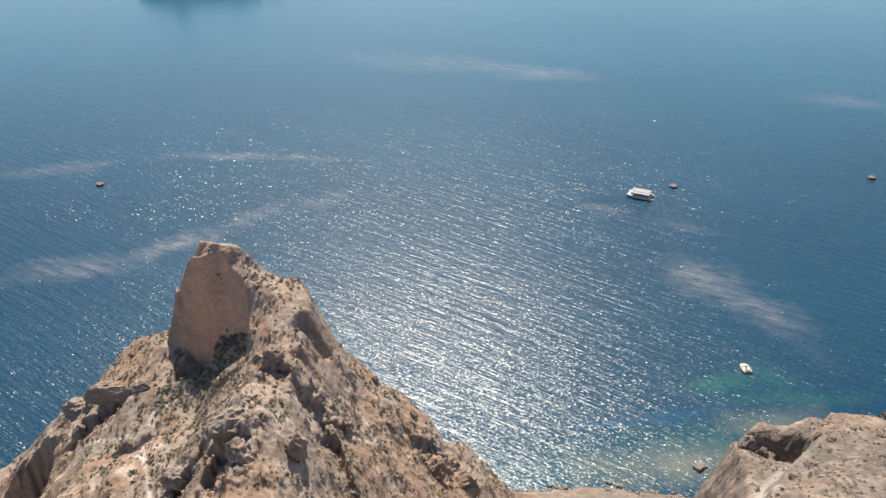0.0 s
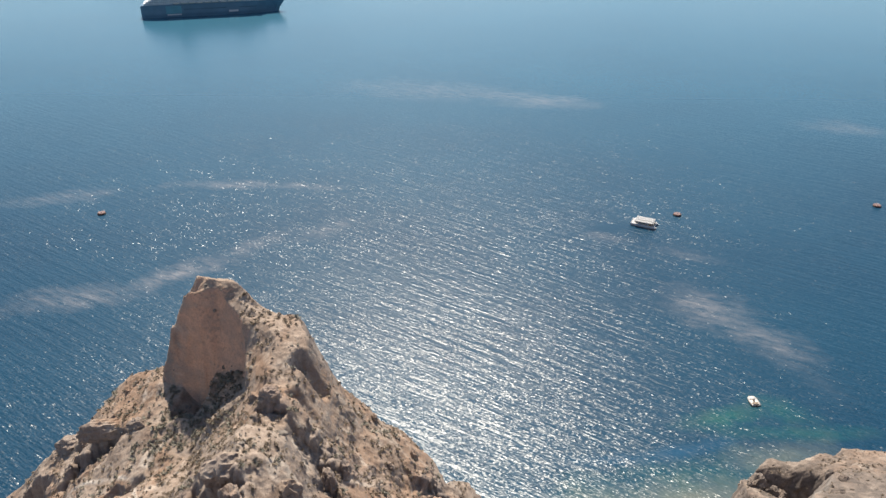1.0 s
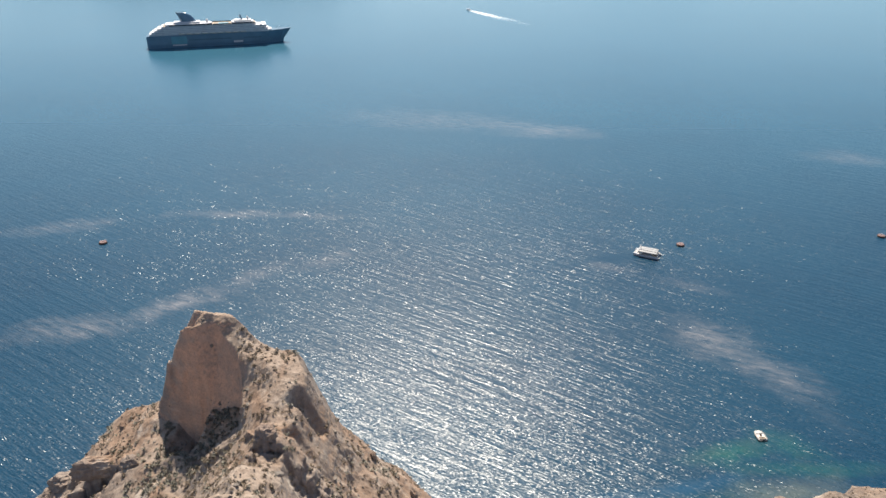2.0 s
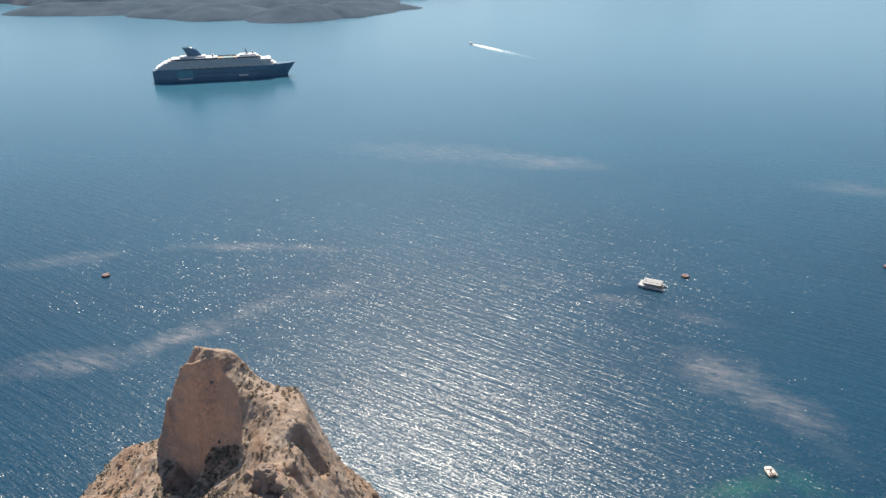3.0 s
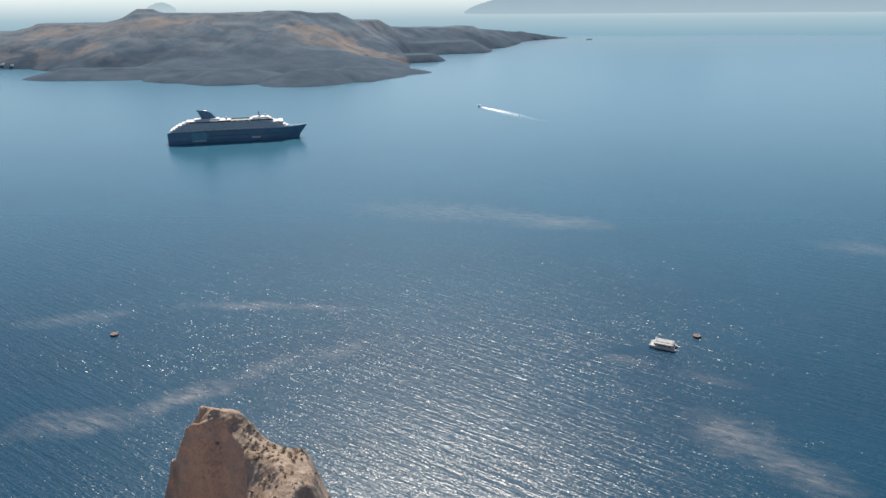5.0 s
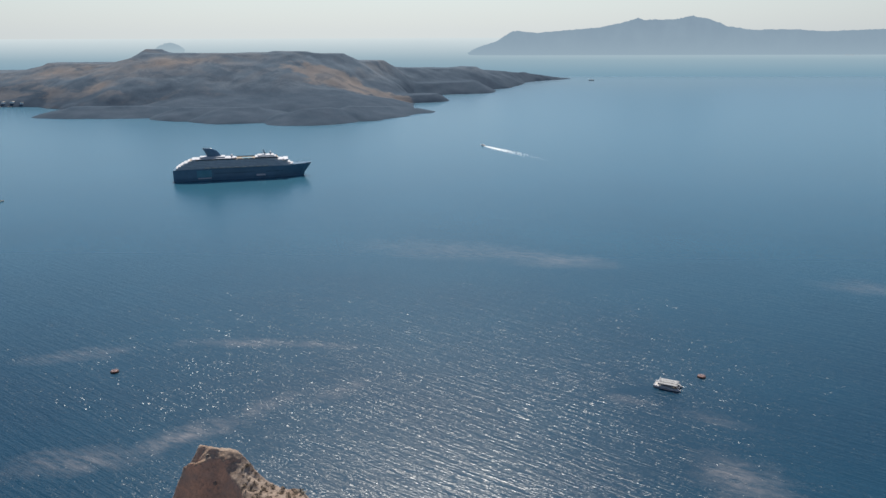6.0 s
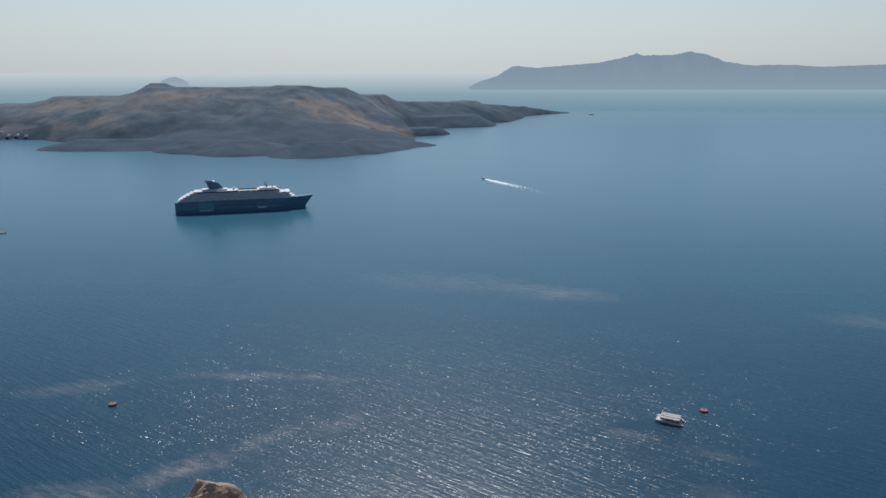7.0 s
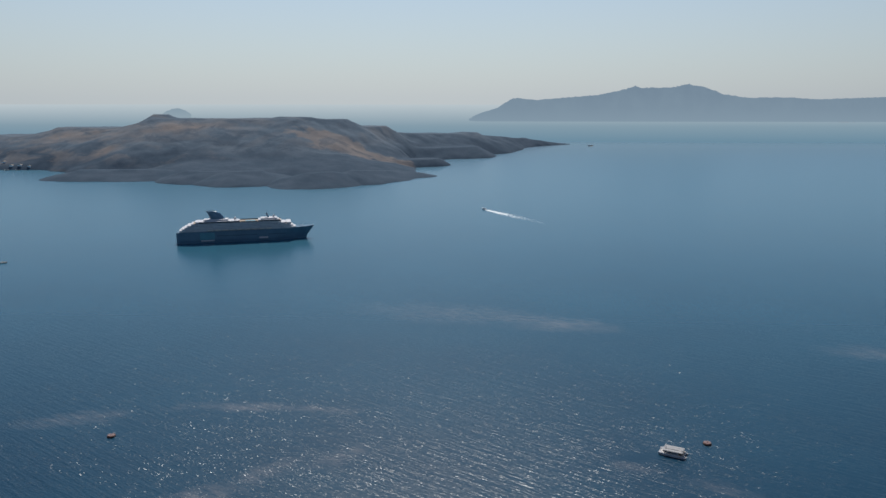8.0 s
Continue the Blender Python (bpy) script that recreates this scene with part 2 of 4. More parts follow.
def rock_material():
    m, nodes, links, b = material("tuff_rock")
    pos = mapped(nodes, links)
    big = noise_tex(nodes, links, pos, 0.045, 5, 0.6, 0.6)
    mid = noise_tex(nodes, links, pos, 0.22, 6, 0.65, 0.3)
    fine = noise_tex(nodes, links, pos, 1.6, 6, 0.7)
    strata = noise_tex(nodes, links, mapped(nodes, links, 0, (0.02, 0.02, 0.35)), 1.0, 4, 0.6, 0.4)
    tan = ramp(nodes, links, mid, [(0.3, (0.172, 0.127, 0.098)), (0.5, (0.235, 0.182, 0.144)), (0.72, (0.30, 0.246, 0.202))])
    rust = ramp(nodes, links, mid, [(0.3, (0.160, 0.100, 0.068)), (0.7, (0.255, 0.172, 0.122))])
    dark = ramp(nodes, links, mid, [(0.3, (0.135, 0.112, 0.102)), (0.7, (0.225, 0.186, 0.163))])
    ash = ramp(nodes, links, mid, [(0.3, (0.14, 0.118, 0.105)), (0.7, (0.28, 0.245, 0.212))])
    col = mix(nodes, links, ramp(nodes, links, big, [(0.43, grey(0)), (0.58, grey(0.9))]), tan, rust)
    g = nodes.new("ShaderNodeNewGeometry")
    sep = nodes.new("ShaderNodeSeparateXYZ")
    links.new(g.outputs["True Normal"], sep.inputs[0])
    steep = ramp(nodes, links, sep.outputs["Z"], [(0.25, grey(1)), (0.58, grey(0))])
    bare = mix(nodes, links, ramp(nodes, links, strata, [(0.5, grey(0)), (0.66, grey(0.8))]), dark, ash)
    col = mix(nodes, links, steep, col, bare)
    grit = noise_tex(nodes, links, pos, 5.5, 4, 0.7)
    pale = noise_tex(nodes, links, pos, 0.09, 4, 0.6, 1.2)
    col = mix(nodes, links, ramp(nodes, links, pale, [(0.58, grey(0)), (0.68, grey(0.55))]), col, (0.40, 0.345, 0.290))
    wob = math_node(nodes, links, "MULTIPLY", math_node(nodes, links, "SUBTRACT", mid, 0.5), 2.0)
    # headland: colour darkened to hold down how brightly the sun lights it
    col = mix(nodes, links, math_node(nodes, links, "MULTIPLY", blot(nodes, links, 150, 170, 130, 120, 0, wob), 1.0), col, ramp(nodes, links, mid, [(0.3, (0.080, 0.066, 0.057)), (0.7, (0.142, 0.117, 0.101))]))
    col = mix(nodes, links, math_node(nodes, links, "MULTIPLY", blot(nodes, links, 108, 166, 46, 4.5, 46.5, wob), 0.75), col, (0.34, 0.31, 0.28))
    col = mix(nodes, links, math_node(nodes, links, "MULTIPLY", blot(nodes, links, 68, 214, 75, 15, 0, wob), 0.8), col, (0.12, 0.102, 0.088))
    col = mix(nodes, links, math_node(nodes, links, "MULTIPLY", blot(nodes, links, -72, 173, 24, 15, -28, wob), math_node(nodes, links, "MULTIPLY", steep, 0.9)), col, (0.56, 0.315, 0.208))
    # dark lava crags standing out of the slope, with shade put into their colour
    for ox, oy, rx, ry in CRAGS:
        crag = math_node(nodes, links, "MULTIPLY", blot(nodes, links, ox, oy, rx, ry, 0, wob), 0.75)
        col = mix(nodes, links, crag, col, dark)
    # trodden paths
    near = math_node(nodes, links, "MULTIPLY", wob, 0.5)
    for x0, y0, x1, y1 in ((-133, 148, -116, 156), (-116, 156, -101, 152), (-101, 152, -91, 147), (-91, 147, -79, 125), (-79, 125, -74, 114),
                           (-91, 139, -76, 127), (-76, 127, -62, 117)):
        line = blot(nodes, links, (x0 + x1) / 2, (y0 + y1) / 2, math.hypot(x1 - x0, y1 - y0) * 0.62, 0.95, math.degrees(math.atan2(y1 - y0, x1 - x0)), near)
        col = mix(nodes, links, math_node(nodes, links, "MULTIPLY", line, 0.95), col, (0.42, 0.37, 0.32))
    grain = math_node(nodes, links, "ADD", math_node(nodes, links, "MULTIPLY", fine, 0.6), math_node(nodes, links, "MULTIPLY", grit, 0.4))
    speck = ramp(nodes, links, grain, [(0.38, grey(0.74)), (0.5, grey(1.04)), (0.68, grey(1.22))])
    mul = nodes.new("ShaderNodeMix")
    mul.data_type, mul.blend_type = "RGBA", "MULTIPLY"
    mul.inputs[0].default_value = 1.0
    links.new(col, mul.inputs[6])
    links.new(speck, mul.inputs[7])
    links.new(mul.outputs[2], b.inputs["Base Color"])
    b.inputs["Roughness"].default_value = 0.95
    b.inputs["Specular IOR Level"].default_value = 0.15
    h = math_node(nodes, links, "ADD", math_node(nodes, links, "MULTIPLY", mid, 0.9), math_node(nodes, links, "MULTIPLY", fine, 0.5))
    h = math_node(nodes, links, "ADD", h, math_node(nodes, links, "MULTIPLY", grit, 0.16))
    bp = node(nodes, "ShaderNodeBump", Strength=0.65, Distance=0.6)
    links.new(h, bp.inputs["Height"])
    links.new(bp.outputs[0], b.inputs["Normal"])
    return m


def lava_material():
    m, nodes, links, b = material("lava_rock")
    pos = mapped(nodes, links)
    big = noise_tex(nodes, links, pos, 0.0042, 5, 0.6, 0.8)
    mid = noise_tex(nodes, links, pos, 0.014, 8, 0.72)
    # blue haze in front of the island is mixed into these rock tones
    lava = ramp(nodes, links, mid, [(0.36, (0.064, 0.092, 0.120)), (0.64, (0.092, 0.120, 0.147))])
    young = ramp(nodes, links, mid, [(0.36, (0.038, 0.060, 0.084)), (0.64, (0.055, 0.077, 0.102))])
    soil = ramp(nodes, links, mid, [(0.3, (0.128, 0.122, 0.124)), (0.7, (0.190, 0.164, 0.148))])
    g = nodes.new("ShaderNodeNewGeometry")
    sep = nodes.new("ShaderNodeSeparateXYZ")
    links.new(g.outputs["Position"], sep.inputs[0])
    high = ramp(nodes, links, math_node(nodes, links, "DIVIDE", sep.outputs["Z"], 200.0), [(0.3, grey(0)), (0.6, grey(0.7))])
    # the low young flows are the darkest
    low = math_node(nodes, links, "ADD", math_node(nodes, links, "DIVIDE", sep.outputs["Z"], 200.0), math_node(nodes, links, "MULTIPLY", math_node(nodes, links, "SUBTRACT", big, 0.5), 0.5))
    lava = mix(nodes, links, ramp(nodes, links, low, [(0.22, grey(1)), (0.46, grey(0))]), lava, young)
    where = math_node(nodes, links, "MULTIPLY", ramp(nodes, links, big, [(0.47, grey(0)), (0.60, grey(0.45))]), high)
    # ash-covered slopes
    wob = math_node(nodes, links, "MULTIPLY", math_node(nodes, links, "SUBTRACT", noise_tex(nodes, links, pos, 0.011, 5, 0.65), 0.5), 1.8)
    for args in ((-1360, 2660, 90, 55, 0), (-1560, 2900, 330, 130, 0), (-1150, 2820, 260, 100, 10)):
        where = math_node(nodes, links, "MAXIMUM", where, blot(nodes, links, *args, wob))
    # older weathered ground, reddish brown, broken by tongues of bare dark lava
    tongue = noise_tex(nodes, links, mapped(nodes, links, 8, (0.6, 1, 1)), 0.0085, 7, 0.62, 0.9)
    old = math_node(nodes, links, "MULTIPLY", blot(nodes, links, -1500, 2850, 720, 420, 0, wob), ramp(nodes, links, tongue, [(0.47, grey(0)), (0.54, grey(0.6))]))
    where = math_node(nodes, links, "MAXIMUM", where, old)
    where = math_node(nodes, links, "MULTIPLY", where, ramp(nodes, links, tongue, [(0.36, grey(0.25)), (0.44, grey(1))]))
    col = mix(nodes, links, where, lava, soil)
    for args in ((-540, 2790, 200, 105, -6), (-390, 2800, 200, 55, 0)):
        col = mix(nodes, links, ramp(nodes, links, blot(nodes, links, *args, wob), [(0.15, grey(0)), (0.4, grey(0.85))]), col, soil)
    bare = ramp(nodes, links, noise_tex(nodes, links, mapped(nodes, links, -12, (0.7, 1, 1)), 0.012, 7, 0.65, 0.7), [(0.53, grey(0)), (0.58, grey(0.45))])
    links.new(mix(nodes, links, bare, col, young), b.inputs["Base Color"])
    b.inputs["Roughness"].default_value = 1.0
    b.inputs["Specular IOR Level"].default_value = 0.08
    bp = node(nodes, "ShaderNodeBump", Strength=0.3, Distance=5.0)
    links.new(mid, bp.inputs["Height"])
    links.new(bp.outputs[0], b.inputs["Normal"])
    return m


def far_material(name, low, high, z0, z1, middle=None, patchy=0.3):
    """Distance through miles of air: haze put in as glow, two colours by height."""
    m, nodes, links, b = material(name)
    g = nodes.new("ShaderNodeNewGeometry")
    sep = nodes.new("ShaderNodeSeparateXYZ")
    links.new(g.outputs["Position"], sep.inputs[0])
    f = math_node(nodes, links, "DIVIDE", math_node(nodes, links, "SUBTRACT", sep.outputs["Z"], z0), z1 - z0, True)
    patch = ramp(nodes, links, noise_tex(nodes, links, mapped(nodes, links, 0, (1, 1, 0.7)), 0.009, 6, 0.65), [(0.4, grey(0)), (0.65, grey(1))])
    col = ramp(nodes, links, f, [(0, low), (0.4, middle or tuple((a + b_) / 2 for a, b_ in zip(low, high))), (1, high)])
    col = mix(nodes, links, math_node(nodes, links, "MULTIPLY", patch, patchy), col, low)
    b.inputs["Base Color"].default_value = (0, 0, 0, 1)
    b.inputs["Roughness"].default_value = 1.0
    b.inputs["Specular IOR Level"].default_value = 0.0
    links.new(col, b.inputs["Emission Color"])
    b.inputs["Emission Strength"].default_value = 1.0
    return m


SEA, ROCK, LAVA = sea_material(), rock_material(), lava_material()
SCRUB = plain("dry_scrub", (0.170, 0.130, 0.092), 0.95, 0, 0.5, 3.0)
SCRUB_GREEN = plain("olive_scrub", (0.150, 0.138, 0.108), 0.95, 0, 0.5, 3.0)
BOULDER = plain("boulder_rock", (0.155, 0.130, 0.108), 0.95, 0, 0.35, 0.8, 0.3)
WHITE = plain("white_paint", (0.72, 0.72, 0.71), 0.35, 0, 0.06, 0.4)
NAVY = plain("navy_hull_paint", (0.060, 0.126, 0.184), 0.3, 0, 0.15, 0.05)
TEAL = plain("teal_hull_paint", (0.06, 0.20, 0.25), 0.35, 0, 0.12, 0.1)
GLASSY = plain("dark_window_glass", (0.02, 0.03, 0.04), 0.12, 0, 0.2, 0.3)
RUST = plain("rusty_red_paint", (0.15, 0.070, 0.052), 0.75, 0, 0.35, 1.2, 0.05)
RUBBER = plain("black_rubber", (0.018, 0.017, 0.016), 0.85, 0, 0.3, 2.0)
CREAM = plain("cream_gelcoat", (0.47, 0.43, 0.385), 0.5, 0, 0.08, 0.8)
WOODEN = plain("teak_deck", (0.27, 0.205, 0.145), 0.7, 0, 0.2, 2.0)
STEEL = plain("grey_steel", (0.35, 0.36, 0.37), 0.4, 0.8, 0.15, 2.0)
CANVAS = plain("white_canvas", (0.30, 0.295, 0.29), 0.85, 0, 0.08, 0.7)
# greyed white: shade and haze over the boats are put into the paint colour
SHIP_WHITE = plain("shaded_white_paint", (0.40, 0.40, 0.415), 0.5, 0, 0.08, 0.2)
BUOY_DECK = plain("faded_mauve_paint", (0.150, 0.088, 0.080), 0.8, 0, 0.3, 1.5)
BALCONY = plain("shaded_balcony_glass", (0.29, 0.315, 0.34), 0.25, 0, 0.2, 0.15)
FOAM = plain("sea_foam", (0.62, 0.65, 0.66), 0.8, 0, 0.1, 0.2)


# ---- mesh tools ----
def sheet_mesh(name, x, y, z, mat, shade=True):
    """A grid of points (rows by columns) as one smooth mesh."""
    rows, cols = x.shape
    co = np.stack([x, y, z], -1).reshape(-1, 3).astype(np.float32)
    i = np.arange(rows * cols).reshape(rows, cols)
    quads = np.stack([i[:-1, :-1], i[:-1, 1:], i[1:, 1:], i[1:, :-1]], -1).reshape(-1, 4)
    me = bpy.data.meshes.new(name)
    me.vertices.add(len(co))
    me.vertices.foreach_set("co", co.ravel())
    me.loops.add(quads.size)
    me.loops.foreach_set("vertex_index", quads.ravel().astype(np.int32))
    me.polygons.add(len(quads))
    me.polygons.foreach_set("loop_start", np.arange(0, quads.size, 4, dtype=np.int32))
    me.polygons.foreach_set("use_smooth", np.full(len(quads), shade))
    me.update(calc_edges=True)
    me.validate()
    me.materials.append(mat)
    return me


def tri_mesh(name, verts, faces, mat):
    me = bpy.data.meshes.new(name)
    me.from_pydata(verts, [], faces)
    me.update()
    me.materials.append(mat)
    return me


def finish(name, bm, mat, smoothed=False):
    me = bpy.data.meshes.new(name)
    bmesh.ops.recalc_face_normals(bm, faces=bm.faces)
    bm.to_mesh(me)
    bm.free()
    me.materials.append(mat)
    if smoothed:
        me.polygons.foreach_set("use_smooth", [True] * len(me.polygons))
    return me


def part(name, bm, mat, parent, label="", smoothed=False):
    ob = new(name, finish(name, bm, mat, smoothed))
    ob.parent = parent
    return tagged(ob, label)


def thing(name, place, turn, label, category, group="", kind=""):
    ob = new(name)
    ob.matrix_world = pose(*place, 0, 0, turn)
    return tagged(ob, label, category, group, kind)


def box(bm, x0, x1, y0, y1, z0, z1, bevel=0.0):
    made = bmesh.ops.create_cube(bm, size=1)["verts"]
    for v in made:
        v.co = Vector((x0 + (v.co.x + 0.5) * (x1 - x0), y0 + (v.co.y + 0.5) * (y1 - y0), z0 + (v.co.z + 0.5) * (z1 - z0)))
    if bevel:
        bmesh.ops.bevel(bm, geom=list({e for v in made for e in v.link_edges}), offset=bevel, segments=2, affect="EDGES", profile=0.5)
    return bm


def rod(bm, a, b, r, r2=None, sides=10):
    a, b = Vector(a), Vector(b)
    way = b - a
    m = Matrix.Translation((a + b) / 2) @ way.to_track_quat("Z", "Y").to_matrix().to_4x4()
    bmesh.ops.create_cone(bm, cap_ends=True, segments=sides, radius1=r, radius2=r if r2 is None else r2, depth=way.length, matrix=m)
    return bm


def loft(bm, sections, caps=True):
    """Skins closed rings, each a list of points, into a tube."""
    rings = [[bm.verts.new(p) for p in ring] for ring in sections]
    n = len(rings[0])
    for a, b in zip(rings, rings[1:]):
        for k in range(n):
            bm.faces.new((a[k], a[(k + 1) % n], b[(k + 1) % n], b[k]))
    if caps:
        bm.faces.new(rings[0])
        bm.faces.new(rings[-1])
    return bm


def extruded(bm, outline, y0, y1):
    """A side outline of (x, z) made solid from y0 to y1."""
    return loft(bm, [[(x, y0, z) for x, z in outline], [(x, y1, z) for x, z in outline]])


# ---- sea ----
ang = np.radians(np.linspace(-65, 65, 66))[None, :]
rad = np.concatenate([[-600.0, 0.0], np.linspace(60, 4480, 80)])[:, None]
sea_y = rad + 0 * ang
sea_x = np.clip(np.maximum(np.abs(rad), 500) * np.tan(ang), -4800, 4800)
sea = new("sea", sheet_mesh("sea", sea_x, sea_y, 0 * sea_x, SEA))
tagged(sea, "wind-rippled deep blue sea with sun glitter and drifting pale film", "sea", kind="structure")

# the far sea, from the edge of the near one up to the horizon
FAR0, FAR1, HORIZON = 4470.0, 4930.0, 261 - 4930 * math.tan(radians(0.53))
az = np.radians(np.linspace(-48, 48, 97))[None, :]
k = np.linspace(0, 1, 12)[:, None]
far_y = FAR0 + (FAR1 - FAR0) * k + 0 * az
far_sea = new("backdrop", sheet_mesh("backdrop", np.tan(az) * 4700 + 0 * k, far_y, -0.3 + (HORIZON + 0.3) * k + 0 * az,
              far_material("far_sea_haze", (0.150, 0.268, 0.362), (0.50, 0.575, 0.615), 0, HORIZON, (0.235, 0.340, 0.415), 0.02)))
tagged(far_sea, "hazy pale blue distant sea meeting the sky at the horizon", "distance", kind="structure")


def ramp_z(y):
    """Height of the far sea where things stand on it."""
    return -0.3 + (HORIZON + 0.3) * (y - FAR0) / (FAR1 - FAR0)


# ---- the far island and the islet on the horizon ----
def far_ridge(name, xs, tops, y0, depth, seed, mat, wobble, x_end=None):
    u = np.linspace(xs[0], xs[-1], 420)[None, :]
    v = np.linspace(0, 1, 40)[:, None]
    top = np.interp(u, xs, tops)
    top = top + wobble * fbm(u / 60, 0 * u, 4, seed)
    base = ramp_z(y0)
    shape = np.where(v < 0.6, (v / 0.6) ** 0.75, 1 - ((v - 0.6) / 0.4) * 0.25)
    rise = np.maximum(top - base, 0.5)
    gully = 1 + 0.22 * ridged(u / 55, v * 3, 3, seed + 5) * np.sin(np.clip(v / 0.6, 0, 1) * math.pi)
    z = base - 3 + (rise + 3) * shape * gully
    y = y0 + depth * v + 9 * v * fbm(u / 40, v * 2, 3, seed + 9)
    return sheet_mesh(name, u + 0 * v, y, z, mat)


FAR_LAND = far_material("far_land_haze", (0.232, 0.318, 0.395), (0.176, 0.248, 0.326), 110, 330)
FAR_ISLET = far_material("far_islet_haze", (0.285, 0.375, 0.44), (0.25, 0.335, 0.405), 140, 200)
RIDGE_X = [-104, -43, 10, 117, 205, 241, 365, 542, 753, 892, 971, 1014, 1205, 1291, 1395, 1520, 1660, 1936, 2108, 2509, 3200]
RIDGE_Z = [119, 139, 164, 196, 252, 257, 246, 260, 278, 305, 331, 320, 323, 341, 329, 281, 261, 261, 250, 264, 255]
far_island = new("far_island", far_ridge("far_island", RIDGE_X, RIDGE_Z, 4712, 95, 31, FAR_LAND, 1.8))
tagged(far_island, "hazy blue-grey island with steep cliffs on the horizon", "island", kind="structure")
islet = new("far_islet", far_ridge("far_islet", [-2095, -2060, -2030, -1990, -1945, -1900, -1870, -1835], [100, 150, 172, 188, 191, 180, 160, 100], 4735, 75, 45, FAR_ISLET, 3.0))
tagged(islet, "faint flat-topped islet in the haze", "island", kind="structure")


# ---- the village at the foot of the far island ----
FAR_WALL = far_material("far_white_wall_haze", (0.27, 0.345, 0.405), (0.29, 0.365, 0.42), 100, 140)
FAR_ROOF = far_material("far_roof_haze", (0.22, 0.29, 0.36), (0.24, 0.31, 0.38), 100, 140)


def far_house(x, w, h):
    y = 4707.0
    top = thing("far_house", (x, y, ramp_z(y)), 0, "pale hazy house at the foot of the far island", "house", "far village houses")
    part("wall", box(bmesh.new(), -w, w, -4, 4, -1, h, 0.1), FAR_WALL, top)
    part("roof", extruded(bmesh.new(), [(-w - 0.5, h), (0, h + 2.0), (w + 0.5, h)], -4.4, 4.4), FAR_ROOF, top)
    return top


for hx, hw, hh in ((2219, 5, 4), (2236, 8, 3.5), (2252, 4, 5), (2263, 6, 3), (2301, 4, 3)):
    far_house(hx, hw, hh)


# ---- the lava island ----
def lava_height(x, y):
    wx = x + 24 * fbm(x / 190, y / 190, 3, 61)
    wy = y + 24 * fbm(x / 190 + 40, y / 190, 3, 67)
    # lava flows: start, end, half-width, height, steepness of the front
    flows = ((-1310, 2385, -1080, 2410, 122, 27, 1.1), (-915, 2328, -800, 2350, 114, 30, 1.1), (-760, 2290, -690, 2300, 138, 34, 1.1), (-520, 2235, -465, 2260, 136, 36, 1.1),
             (-400, 2330, -265, 2500, (132, 112), (34, 18), 1.2),
             (-640, 2850, -185, 2900, 82, 27, 2.0), (-260, 3370, -140, 3420, 230, 44, 2.2), (-950, 2640, -520, 2660, 300, 60, 1.05),
             (-2600, 3280, -1980, 3090, 400, 82, 1.6), (-1960, 3080, -1700, 3060, 400, 104, 1.4), (-1650, 3060, -1330, 3030, 430, 138, 1.3),
             (-1250, 2990, -760, 3000, 500, 177, 1.2), (-1320, 3000, -1270, 3000, 230, 190, 1.1), (-760, 3000, -600, 3050, 330, 174, 1.2), (-590, 3070, -470, 3270, 260, 138, 1.3),
             (-430, 3420, -60, 3650, (270, 230), (102, 88), 1.3), (-60, 3650, 240, 4100, (230, 80), (88, 40), 1.2), (240, 4100, 494, 4250, (80, 20), (40, 5), 1.2))
    z = np.full(np.shape(x), -12.0)
    for ax, ay, bx, by, r, h, steep in flows:
        dx, dy = bx - ax, by - ay
        t = np.clip(((wx - ax) * dx + (wy - ay) * dy) / (dx * dx + dy * dy), 0, 1)
        (r0, r1), (h0, h1) = [v if isinstance(v, tuple) else (v, v) for v in (r, h)]
        d = np.hypot(wx - ax - t * dx, wy - ay - t * dy) / (r0 + (r1 - r0) * t)
        inside = np.clip((1 - d) * steep, -0.3, 1)
        q = (h0 + (h1 - h0) * t) * np.sign(inside) * np.abs(inside) ** 0.85
        m_ = np.clip(0.5 + 0.5 * (z - q) / 30, 0, 1)
        soft = q + (z - q) * m_ + 30 * m_ * (1 - m_)
        z = np.maximum(z, q) + (soft - np.maximum(z, q)) * smooth(15, 60, np.minimum(z, q))
    land = smooth(-2, 20, z)
    return z + land * (1.8 * fbm(x / 140, y / 140, 3, 71) + 0.35 * ridged(x / 34, y / 34, 3, 77) + 0.3 * ridged(x / 13, y / 13, 2, 79)) * np.clip(z / 40, 0.25, 1) * (1 - 0.65 * smooth(-250, 50, x))


ang = np.radians(np.linspace(-42, 10, 740))[None, :]
rad = np.concatenate([np.linspace(2000, 2700, 200), np.linspace(2704, 4420, 220)])[:, None]
ix, iy = rad * np.tan(ang), rad + 0 * ang
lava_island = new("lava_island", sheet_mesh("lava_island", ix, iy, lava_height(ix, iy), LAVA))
tagged(lava_island, "dark volcanic island with lobed lava flows and brown slopes", "island", kind="structure")


# ---- the cliffs under the camera ----
CREST_Y = [0, 60, 100, 114, 125, 147, 158, 165, 172, 176, 180, 186, 192, 200]
CREST_X = [-40, -44, -46, -47, -49, -49.5, -51, -53, -55, -63, -73, -78, -82, -86]
CREST_Z = [165, 150, 141, 143, 143.5, 138.5, 141.5, 144, 143.8, 145.2, 149.3, 147, 139, 126]


